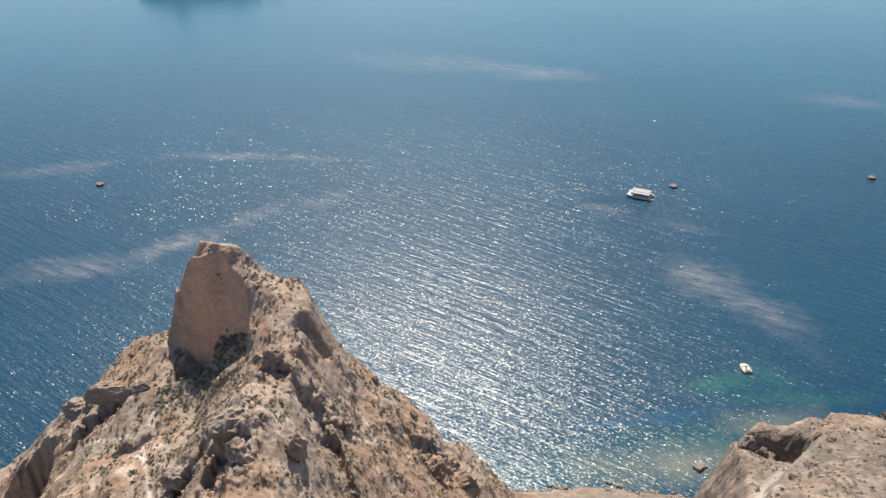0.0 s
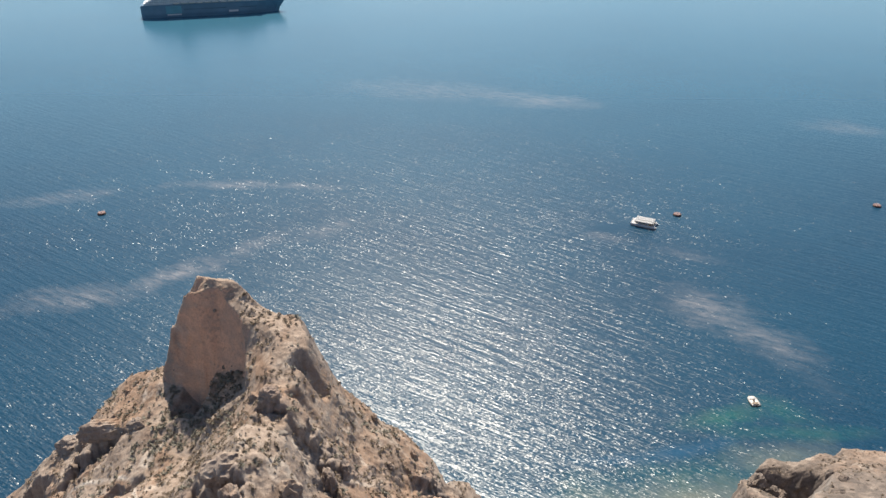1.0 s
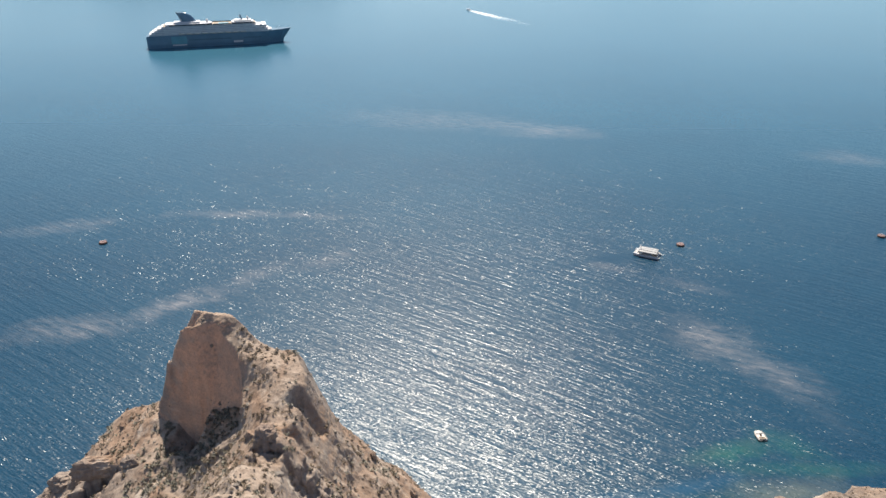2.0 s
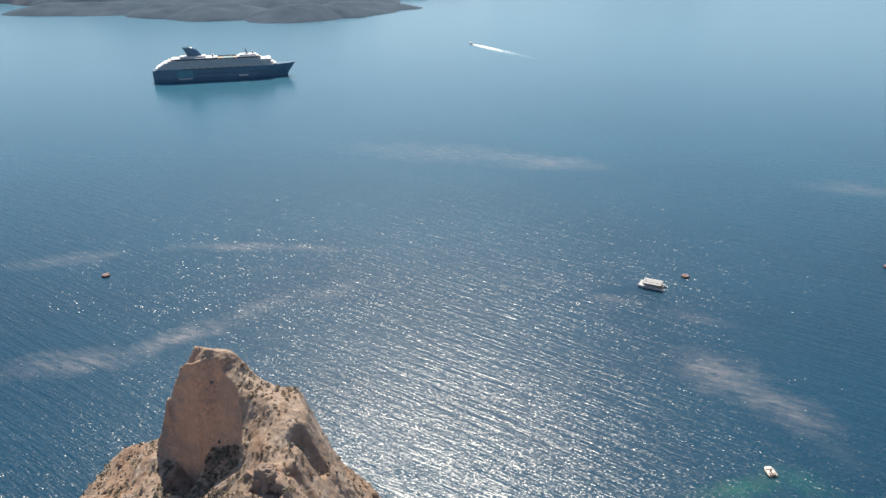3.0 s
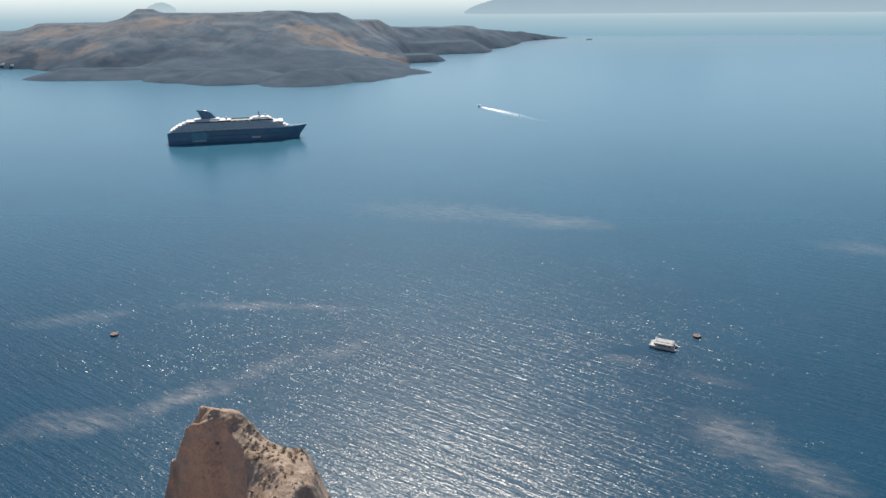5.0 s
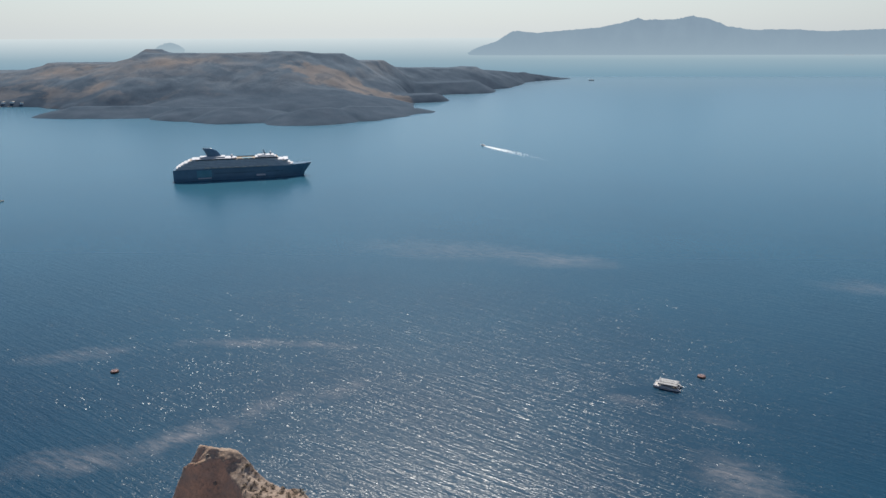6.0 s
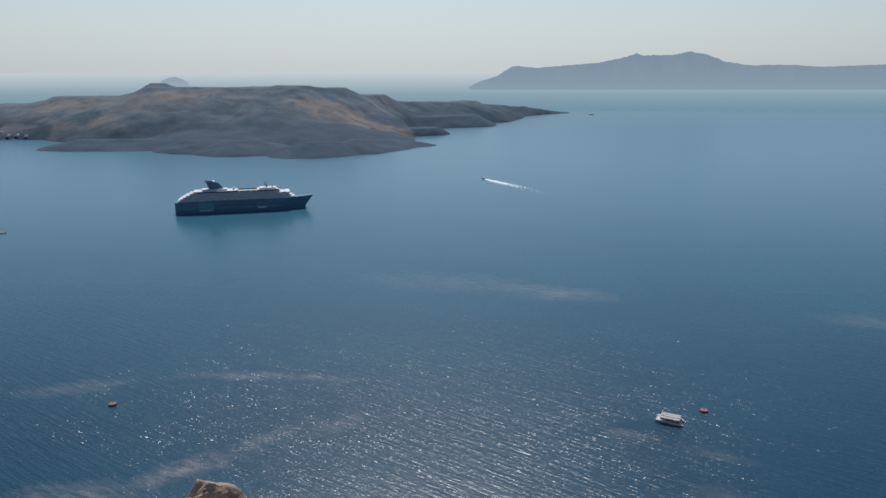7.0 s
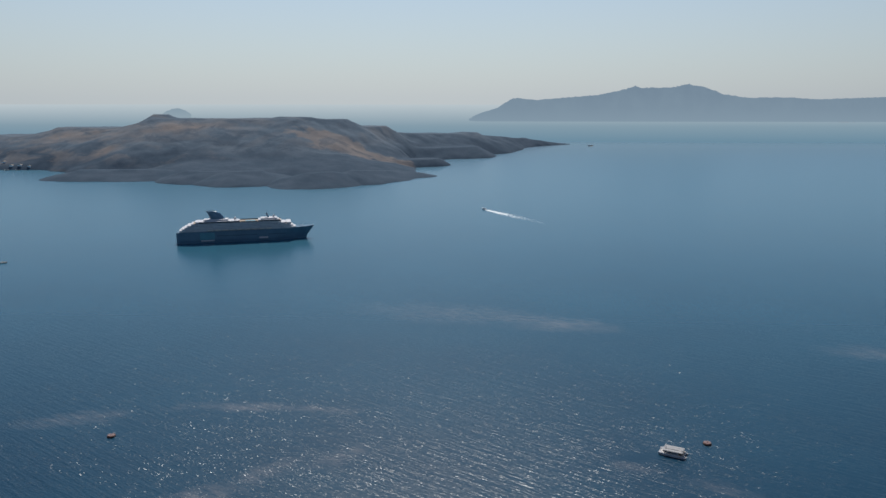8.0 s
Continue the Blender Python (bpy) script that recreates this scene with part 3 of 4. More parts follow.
def land_height(x, y):
    wx = x + 2.4 * fbm(x / 19, y / 19, 2, 3) + 0.22 * fbm(x / 3, y / 3, 3, 4)
    wy = y + 2.4 * fbm(x / 19 + 31, y / 19, 2, 5) + 0.22 * fbm(x / 3 + 9, y / 3, 3, 6)
    # the spur with its cut face
    xc, zc = np.interp(wy, CREST_Y, CREST_X), np.interp(wy, CREST_Y, CREST_Z)
    d = wx - xc
    open_side = np.interp(-d, [0, 9, 22, 34, 46, 60, 73, 90, 140], [0, 9, 26, 33, 38, 46, 60, 81, 132])
    sheer_side = np.interp(-d, [0, 3.5, 7, 10, 20, 40, 147], [0, 6, 20, 34, 52, 75, 190])
    flat_side = np.interp(-d, [0, 11, 13, 16.5, 20, 32, 50, 140], [0, 1.5, 3.5, 18, 36, 52, 72, 170])
    left = open_side + (flat_side - open_side) * smooth(163, 170, wy)
    left = left + (sheer_side - left) * smooth(178, 183, wy)
    right = np.interp(d, [0, 5, 8, 13, 18, 31, 46, 56, 90, 140], [0, 1.5, 4, 11, 19, 36, 51, 64, 108, 160])
    shoulder = np.interp(d + 0.35 * np.clip(wy - 156, 0, 40) * smooth(9, 19, d), [0, 9, 11, 14, 20, 26, 36, 50, 60, 95, 150], [0, 1.2, 4, 9, 17, 25, 37, 52, 62, 105, 165])
    right = right + (shoulder - right) * smooth(133, 141, wy + 24 * smooth(17, 25, d))
    spur = zc - np.where(d < 0, left, right)
    # the even slope that falls away from the wall's foot
    bank = np.interp(wx, [-220, -165, -150, -138, -124, -110, -95, -85, -78, -70, -60], [14, 50, 62, 74, 88, 100, 111, 114, 108, 92, 40])
    spur = np.maximum(spur, bank - 0.32 * np.maximum(178 - wy, 0))
    # the alcove with its sheer back wall, open to the land
    ux, uy = 0.65 * x + 0.35 * wx, 0.65 * y + 0.35 * wy
    s_rib = (ux + 60.3) * -0.942 + (uy - 171) * -0.336
    s_foot = (ux + 61.5) * -0.4755 + (uy - 171) * -0.880
    deep = 1 - smooth(5, 15, s_rib)
    s_back = s_foot + 4.8 * deep
    bed = 113 + 0.7 * np.clip(ux + 70, 0, 14) + 0.1 * np.clip(166 - uy, 0, 20)
    inner = np.maximum(bed + 40 * (1 - np.clip(s_back / (7 + 2.5 * deep), 0, 1)), bed + 34 * (1 - np.clip(s_rib / 3.0, 0, 1)))
    inner = np.maximum(inner, bed + (15 - 5 * deep) * (1 - np.clip(s_foot / 13, 0, 1)))
    inner = inner + 60 * (1 - smooth(146, 153, uy)) + 60 * (1 - smooth(-92, -84, ux))
    spur = np.where((s_back > 0) & (s_rib > 0), np.minimum(spur, inner), spur)
    # gullies down the sunny flank, each with a sheer wall on the side of the crest
    for gx, gy, hx, hy, deep, wide in ((-46, 157, -37, 154.5, 5.0, 3.2), (-43, 146, -36, 142, 2.5, 3.0)):
        run = np.hypot(hx - gx, hy - gy)
        t = ((wx - gx) * (hx - gx) + (wy - gy) * (hy - gy)) / run ** 2
        g = ((wx - gx) * (hy - gy) - (wy - gy) * (hx - gx)) / run
        spur = spur - deep * smooth(0.0, 0.25, t) * (1 - smooth(0.9, 1.4, t)) * (1 - smooth(0.25, 1.0, np.abs(g) / wide))
    qx, qy = wx + 2.6 * fbm(x / 6, y / 6, 3, 15), wy + 2.2 * fbm(x / 5 + 7, y / 5, 3, 16)
    # outcrops, each with a steep face towards the land: x, y, half-width, depth, height
    for ox, oy, rx, ry, oh in ((-144, 177, 15, 11, 20), (-118, 184, 8, 7, 4), (-113, 172, 14, 6, 7), (-50, 115, 7, 6, 8.5), (-66, 121, 6, 6, 5), (-46, 140, 5, 5, 3.4), (-7, 156, 7, 6, 3.5),
                               (-34, 139, 8, 6, 4.0), (-58, 122, 4, 4, 3.0), (-93, 150, 8, 5, 2.5)):
        v = (qy - oy) / ry + 0.25 * ((qx - ox) / rx) ** 2
        side = 1 - smooth(0.45, 1.1, np.abs(qx - ox) / rx)
        spur = spur - 0.7 * oh * side * smooth(-2.6, -1.0, v) * (1 - smooth(-0.75, -0.4, v))
        spur = spur + 0.2 * oh * side * smooth(-0.75, -0.4, v) * (1 - smooth(0.0, 1.1, v))
    edge = np.interp(wx, [-220, -165, -139, -111, -94, -82, -64, -50, -38, -26, -14, -3, 12, 25],
                     [182, 186, 193, 197, 190, 193, 190, 188, 200, 189, 175, 160, 186, 184])
    spur = spur - np.maximum(wy - edge, 0) * 1.7
    # the headland across the cove and the near ridge before it
    head = 36.5 + (228 - wy) * 0.5 + np.clip(wx - 125, -30, 60) * 0.02
    head_left = np.interp(wy, [120, 160, 175, 205, 222, 231], [74, 98, 103, 111, 122, 134])
    head = head - np.maximum(head_left - wx, 0) * 3.0 - np.maximum(wy - 231, 0) * 2.4
    cave = ((wx - 134) / 14) ** 2 + ((wy - 209 + 0.35 * (wx - 134)) / 12) ** 2
    head = head - 34 / (1 + cave ** 2.2)
    ridge_left = np.interp(wy, [60, 110, 134, 165, 199, 225], [34, 66, 87, 113, 140, 166])
    ridge = np.interp(wy, [60, 110, 134, 165, 199, 215, 235, 250], [130, 113, 100, 80.5, 58.5, 46, 34, -10])
    ridge = ridge - np.maximum(ridge_left - wx, 0) * 2.4 - np.maximum(wx - ridge_left - 6, 0) * 0.06
    # the cove's strand and the cliff behind
    shore = 219 + 6 * np.exp(-((wx - 66) / 24) ** 2)
    inland = shore - wy
    strand = np.where(inland > 0, np.interp(inland, [0, 9, 140, 230], [-0.4, 2.2, 92, 165]), inland * 0.5)
    strand = strand - np.maximum(np.abs(wx - 70) - 60, 0) * 0.8
    back = 96 + (100 - wy) * 0.8
    z = np.maximum.reduce([spur, head, ridge, strand, np.minimum(back, 190)])
    rough = smooth(-1, 9, z)
    return z + rough * (1.3 * fbm(x / 24, y / 24, 3, 11) + 0.35 * ridged(x / 9, y / 9, 3, 12))


def weathered(x, y, z):
    """Pushes the points of a sheet along its normals: crags, hollows and loose ground."""
    p = np.stack([x, y, z], -1)
    n = np.cross(np.gradient(p, axis=1), np.gradient(p, axis=0))
    n /= np.linalg.norm(n, axis=-1, keepdims=True) + 1e-9
    n *= np.sign(n[..., 2:3] + 1e-9)
    steep = 1 - smooth(0.40, 0.75, n[..., 2])
    crag = 0 * x
    for ox, oy, rx, ry in CRAGS:
        crag = np.maximum(crag, 1 - smooth(0.6, 1.15, np.hypot((x - ox) / rx, (y - oy) / ry) + 0.3 * fbm(x / 6, y / 6, 2, 23)))
    craggy = np.clip(crag + 0.3 * smooth(0.35, 0.65, fbm3(p / 15, 2, 21)) + 0.10 * steep + 0.22 * smooth(85, 100, x), 0, 1)
    face = smooth(-94, -88, x) * smooth(141, 149, y) * (1 - smooth(194, 200, y)) * (1 - smooth(-62, -56, x)) * smooth(0.55, 0.8, steep)
    craggy = craggy * (1 - 0.9 * face)
    crown = smooth(-62, -57, x) * (1 - smooth(-44, -38, x)) * smooth(148, 154, y)
    craggy = craggy * (1 - 0.7 * crown)
    push = 0.25 * fbm3(p / 9, 3, 25) + craggy * (1.0 * crag3(p / 5.5, 4, 29) + 0.3) + (0.03 + 0.34 * craggy) * crag3(p / 2.4, 3, 33)
    push = push + (0.05 + 0.16 * craggy) * crag3(p / 1.05, 2, 35) + 0.10 * fbm3(p / 0.8, 2, 37)
    push = push * smooth(-1, 8, z)
    return p + n * push[..., None]


ang = np.radians(np.linspace(-52, 52, 1000))[None, :]
rad = np.concatenate([np.linspace(-60, 78, 50), np.linspace(80, 250, 700)])[:, None]
reach = np.maximum(rad, 70)
cx, cy = reach * np.tan(ang), rad + 0 * ang
worn = weathered(cx, cy, land_height(cx, cy))
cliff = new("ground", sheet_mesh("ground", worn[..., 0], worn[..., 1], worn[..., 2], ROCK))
tagged(cliff, "dry tan and rust volcanic cliff spur with crags and scree", "cliff", kind="structure")


# ---- boats and buoys ----
def mooring_buoy(place, turn, label):
    """A squat drum afloat, with a deck, a fender ring and a mooring eye."""
    top = thing("mooring_buoy", place, turn, label, "buoy", "mooring buoys")
    bm = bmesh.new()
    n = 28
    rings = [[(r * math.cos(2 * math.pi * k / n), r * math.sin(2 * math.pi * k / n), z) for k in range(n)]
             for r, z in ((2.6, -0.8), (3.0, -0.4), (3.05, 0.9), (2.9, 1.35), (2.7, 1.5))]
    part("drum", loft(bm, rings), RUST, top, "rust-red steel drum", True)
    bm = bmesh.new()
    rings = []
    for k in range(n + 1):
        a = 2 * math.pi * k / n
        c = Vector((3.1 * math.cos(a), 3.1 * math.sin(a), 0.35))
        out = Vector((math.cos(a), math.sin(a), 0))
        rings.append([c + out * 0.28 * math.cos(b * math.pi / 4) + Vector((0, 0, 0.28 * math.sin(b * math.pi / 4))) for b in range(8)])
    part("fender_ring", loft(bm, rings, False), RUBBER, top, "black rubber fender ring", True)
    part("deck_plate", rod(bmesh.new(), (0, 0, 1.49), (0, 0, 1.56), 2.6, sides=28), BUOY_DECK, top, "faded pinkish deck plate")
    bm = rod(bmesh.new(), (0, 0, 1.45), (0, 0, 2.0), 0.45, 0.35, 14)
    rod(bm, (-0.35, 0, 2.0), (-0.35, 0, 2.6), 0.1, sides=8)
    rod(bm, (0.35, 0, 2.0), (0.35, 0, 2.6), 0.1, sides=8)
    rod(bm, (-0.45, 0, 2.6), (0.45, 0, 2.6), 0.1, sides=8)
    part("mooring_eye", bm, STEEL, top, "grey steel mooring eye")
    for k in range(4):
        a = math.pi / 4 + k * math.pi / 2
        bm = rod(bmesh.new(), (2.3 * math.cos(a), 2.3 * math.sin(a), 1.4), (2.3 * math.cos(a), 2.3 * math.sin(a), 1.95), 0.16, 0.2, 10)
        part("bollard", bm, STEEL, top)
    return top


mooring_buoy((-287, 528, 0), 20, "rust-red steel drum mooring buoy afloat alone on the sea")
mooring_buoy((178, 537, 0), 75, "rust-red steel drum mooring buoy near the white catamaran")
mooring_buoy((348, 558, 0), 130, "rust-red steel drum mooring buoy afloat on dark blue water")


def hull_ring(x, half, keel, deck, flare, y0=0.0):
    """One cross-section of a hull, from the keel to both gunwales."""
    pts = []
    for s, h in ((0, 0), (0.55, 0.12), (0.85, 0.38), (0.97, 0.7), (1.0 + flare, 1.0)):
        pts.append((s * half, keel + (deck - keel) * h))
    ring = [(x, y0 + a, z) for a, z in pts] + [(x, y0 - a, z) for a, z in reversed(pts[1:])]
    return ring


def catamaran():
    """Bow at -x. A broad day-trip catamaran with a long canopy in three strips."""
    top = thing("catamaran", (147.5, 519, 0), -24, "broad white day-trip catamaran with a striped canopy, moored", "boat")
    for side in (-4.0, 4.0):
        bm = bmesh.new()
        rings = [hull_ring(x, w, k, dz, 0.05, side) for x, w, k, dz in
                 ((-10.2, 0.08, 0.5, 2.1), (-9.4, 0.55, -0.3, 2.0), (-7.5, 1.0, -0.6, 1.85), (-3, 1.3, -0.7, 1.7), (3, 1.35, -0.7, 1.65),
                  (7.4, 1.3, -0.6, 1.6), (8.8, 1.15, -0.3, 1.1), (9.8, 1.0, -0.1, 0.6))]
        hull = part("hull", loft(bm, rings), SHIP_WHITE, top, "white rounded hull", True)
        bm = bmesh.new()
        out = math.copysign(1.0, side)
        box(bm, -6, 7, side + out * 1.33 - 0.02, side + out * 1.33 + 0.02, 1.05, 1.3)
        part("hull_stripe", bm, NAVY, hull, "dark blue stripe")
        part("stern_fender", rod(bmesh.new(), (9.7, side - 0.8, 0.8), (9.7, side + 0.8, 0.8), 0.5, sides=14), CANVAS, hull, "pale stern fender")
        part("stern_step", box(bmesh.new(), 8.6, 9.9, side - 0.9, side + 0.9, 0.62, 0.74, 0.03), WOODEN, hull)
    part("deck", box(bmesh.new(), -8.4, 8.8, -5.0, 5.0, 1.55, 1.8, 0.06), CREAM, top, "cream deck")
    part("cabin", extruded(bmesh.new(), [(-4.4, 1.8), (-3.2, 3.4), (3.4, 3.6), (3.8, 1.8)], -3.6, 3.6), SHIP_WHITE, top)
    for side in (-1, 1):
        for k in range(5):
            x = -2.9 + k * 1.2
            part("window", box(bmesh.new(), x, x + 0.95, side * 3.62 - 0.03, side * 3.62 + 0.03, 2.35, 3.1), GLASSY, top, "dark cabin window")
    part("windscreen", extruded(bmesh.new(), [(-4.24, 2.1), (-3.42, 3.2), (-3.47, 3.25), (-4.32, 2.12)], -3.2, 3.2), GLASSY, top)
    # the canopy: three lengthwise strips on cross-beams
    for middle, half, mat in ((-3.45, 1.55, CANVAS), (0.0, 1.55, CANVAS), (3.45, 1.55, CANVAS)):
        rings = []
        for k in range(11):
            x = -6.9 + 14.6 * k / 10
            sag = 0.05 * math.cos(k * math.pi)
            edge = [(x, middle + y, 4.45 + 0.28 * (1 - (y / half) ** 2) + sag - 0.012 * middle ** 2) for y in np.linspace(-half, half, 7)]
            rings.append(edge + [(x, y, z - 0.1) for x, y, z in reversed(edge)])
        part("canopy", loft(bmesh.new(), rings), mat, top, "white canvas canopy strip", True)
    for k in range(6):
        x = -6.7 + 14.2 * k / 5
        part("canopy_beam", rod(bmesh.new(), (x, -5.1, 4.12), (x, 5.1, 4.12), 0.07, sides=8), STEEL, top)
        for side in (-4.85, 4.85):
            part("canopy_post", rod(bmesh.new(), (x, side, 1.75), (x, side, 4.15), 0.06, sides=8), STEEL, top)
    for side in (-1, 1):
        bm = bmesh.new()
        for z in (2.25, 2.65):
            rod(bm, (-9.6, side * 4.0, z + 0.15), (8.6, side * 4.95, z), 0.035, sides=6)
        for k in range(12):
            x = -9.4 + 17.8 * k / 11
            y = side * (4.0 + 0.95 * k / 11)
            rod(bm, (x, y, 1.7), (x, y, 2.72), 0.03, sides=6)
        part("guard_rail", bm, STEEL, top)
    part("net", box(bmesh.new(), -9.8, -8.4, -3.4, 3.4, 1.55, 1.6), CANVAS, top, "white trampoline net")
    part("mast", rod(bmesh.new(), (-5.6, 0, 4.5), (-5.4, 0, 8.0), 0.14, 0.07), SHIP_WHITE, top)
    part("radar", rod(bmesh.new(), (-5.8, 0, 6.4), (-5.8, 0, 6.75), 0.45, sides=16), SHIP_WHITE, top)
    part("helm_station", box(bmesh.new(), -7.6, -6.2, -1.2, 1.2, 1.8, 4.0, 0.15), SHIP_WHITE, top, "white raised helm station")
    for k in range(4):
        for side in (-2.3, 2.3):
            bm = box(bmesh.new(), 4.4 + k * 0.95, 4.9 + k * 0.95, side - 1.6, side + 1.6, 2.0, 2.2, 0.04)
            box(bm, 4.85 + k * 0.95, 4.95 + k * 0.95, side - 1.6, side + 1.6, 2.1, 2.65, 0.02)
            part("bench", bm, WOODEN, top)
    part("tender", loft(bmesh.new(), [hull_ring(8.0, 0.7, 1.9, 2.7, 0.1, q) for q in (-1.6, -0.8, 0.8, 1.5)]), RUBBER, top, "dark inflatable tender across the stern", True)
    return top


catamaran()


def motor_boat(place, turn, label, scale=1.0, beam=1.0):
    """Bow at -x. A small open boat with a blunt stern, console and outboard."""
    top = thing("motor_boat", place, turn, label, "boat", "small motor boats")
    s = scale
    bm = bmesh.new()
    rings = [hull_ring(x * s, w * s * beam, k * s, dz * s, 0.08) for x, w, k, dz in
             ((-3.5, 0.62, 0.15, 1.05), (-3.0, 1.0, -0.15, 1.0), (-1.8, 1.25, -0.35, 0.9), (0, 1.35, -0.4, 0.82), (2, 1.35, -0.38, 0.8), (3.3, 1.25, -0.3, 0.8))]
    part("hull", loft(bm, rings), CREAM, top, "cream hull", True)
    part("deck", box(bmesh.new(), -2.2 * s, 3.0 * s, -1.1 * s * beam, 1.1 * s * beam, 0.80 * s, 0.86 * s, 0.02), CREAM, top)
    part("console", box(bmesh.new(), -0.3 * s, 0.4 * s, -0.4 * s, 0.4 * s, 0.86 * s, 1.65 * s, 0.08), WOODEN, top, "brown steering console")
    part("windscreen", extruded(bmesh.new(), [(-0.3 * s, 1.6 * s), (-0.05 * s, 2.0 * s), (0, 2.0 * s), (-0.2 * s, 1.6 * s)], -0.4 * s, 0.4 * s), GLASSY, top)
    for k, x in enumerate((-1.7, 1.3, 2.3)):
        part("seat", box(bmesh.new(), x * s, (x + 0.5) * s, -0.9 * s * beam, 0.9 * s * beam, 0.86 * s, 1.2 * s, 0.06), WOODEN if k else CANVAS, top)
    bm = box(bmesh.new(), 3.3 * s, 3.75 * s, -0.22 * s, 0.22 * s, 0.75 * s, 1.5 * s, 0.1)
    rod(bm, (3.6 * s, 0, 0.8 * s), (3.6 * s, 0, -0.4 * s), 0.09 * s)
    part("outboard", bm, RUBBER, top, "black outboard engine")
    bm = bmesh.new()
    for side in (-1, 1):
        rod(bm, (-3.3 * s, side * 0.3 * s, 1.3 * s), (-1.2 * s, side * 1.2 * s, 1.25 * s), 0.03 * s, sides=6)
        for k in range(3):
            rod(bm, ((-3.2 + k) * s, side * (0.35 + k * 0.42) * s, 0.9 * s), ((-3.2 + k) * s, side * (0.35 + k * 0.42) * s, 1.28 * s), 0.025 * s, sides=6)
    part("bow_rail", bm, STEEL, top)
    return top


motor_boat((160, 308, 0), -84, "cream open motor boat anchored over turquoise shallows", 1.05, 1.75)
motor_boat((-764, 1127, 0), 15, "small white motor boat far out on the sea", 1.5)
motor_boat((613, 4103, 0), 0, "tiny white boat near the lava island's tip", 4.0)


# ---- the speedboat and its wake ----
def speedboat():
    top = thing("speedboat", (15, 1745, 0), -57, "white speedboat under way with a long foam wake", "boat")
    bm = bmesh.new()
    rings = [hull_ring(x, w, k, dz, 0.1) for x, w, k, dz in
             ((-9.0, 0.15, 1.2, 2.6), (-7, 1.4, 0.1, 2.5), (-3, 2.2, -0.5, 2.2), (2, 2.4, -0.6, 2.0), (8, 2.2, -0.5, 1.9))]
    part("hull", loft(bm, rings), WHITE, top, "", True)
    part("cabin", extruded(bmesh.new(), [(-3.8, 2.1), (-2.0, 3.6), (3.2, 3.7), (4.2, 2.0)], -1.7, 1.7), WHITE, top)
    part("windscreen", extruded(bmesh.new(), [(-3.55, 2.4), (-2.2, 3.5), (-2.3, 3.58), (-3.75, 2.42)], -1.5, 1.5), GLASSY, top)
    part("deck", box(bmesh.new(), 2.6, 7.6, -1.9, 1.9, 1.9, 2.05, 0.03), WOODEN, top)
    return top


speedboat()
u = np.linspace(0, 1, 260)[:, None]
v = np.linspace(-1, 1, 61)[None, :]
run = 4 + 300 * u
half = (2.5 + 30 * u ** 0.8) * (1 - 0.6 * smooth(0.5, 1.0, u))
lx = run + 0 * v
ly = half * v + 2.0 * gnoise(run / 22, 0 * run, 91) * u
lz = 0.06 + 0.5 * np.clip(1 - v * v, 0, 1) * np.exp(-3 * u) + 0.22 * np.abs(fbm(lx / 3.2, ly / 3.2, 3, 93)) * (1 - u)
hole = (fbm(lx / 5, ly / 1.8, 3, 95) + 0.62 - 1.75 * u ** 0.7 - 0.45 * v * v) < 0
lz = np.where(hole, -0.25, lz)
ca, sa_ = math.cos(radians(-57)), math.sin(radians(-57))
wake = new("wake", sheet_mesh("wake", 15 + lx * ca - ly * sa_, 1745 + lx * sa_ + ly * ca, lz, FOAM))
tagged(wake, "long white foam wake trailing behind the speedboat", "wake", kind="stuff")


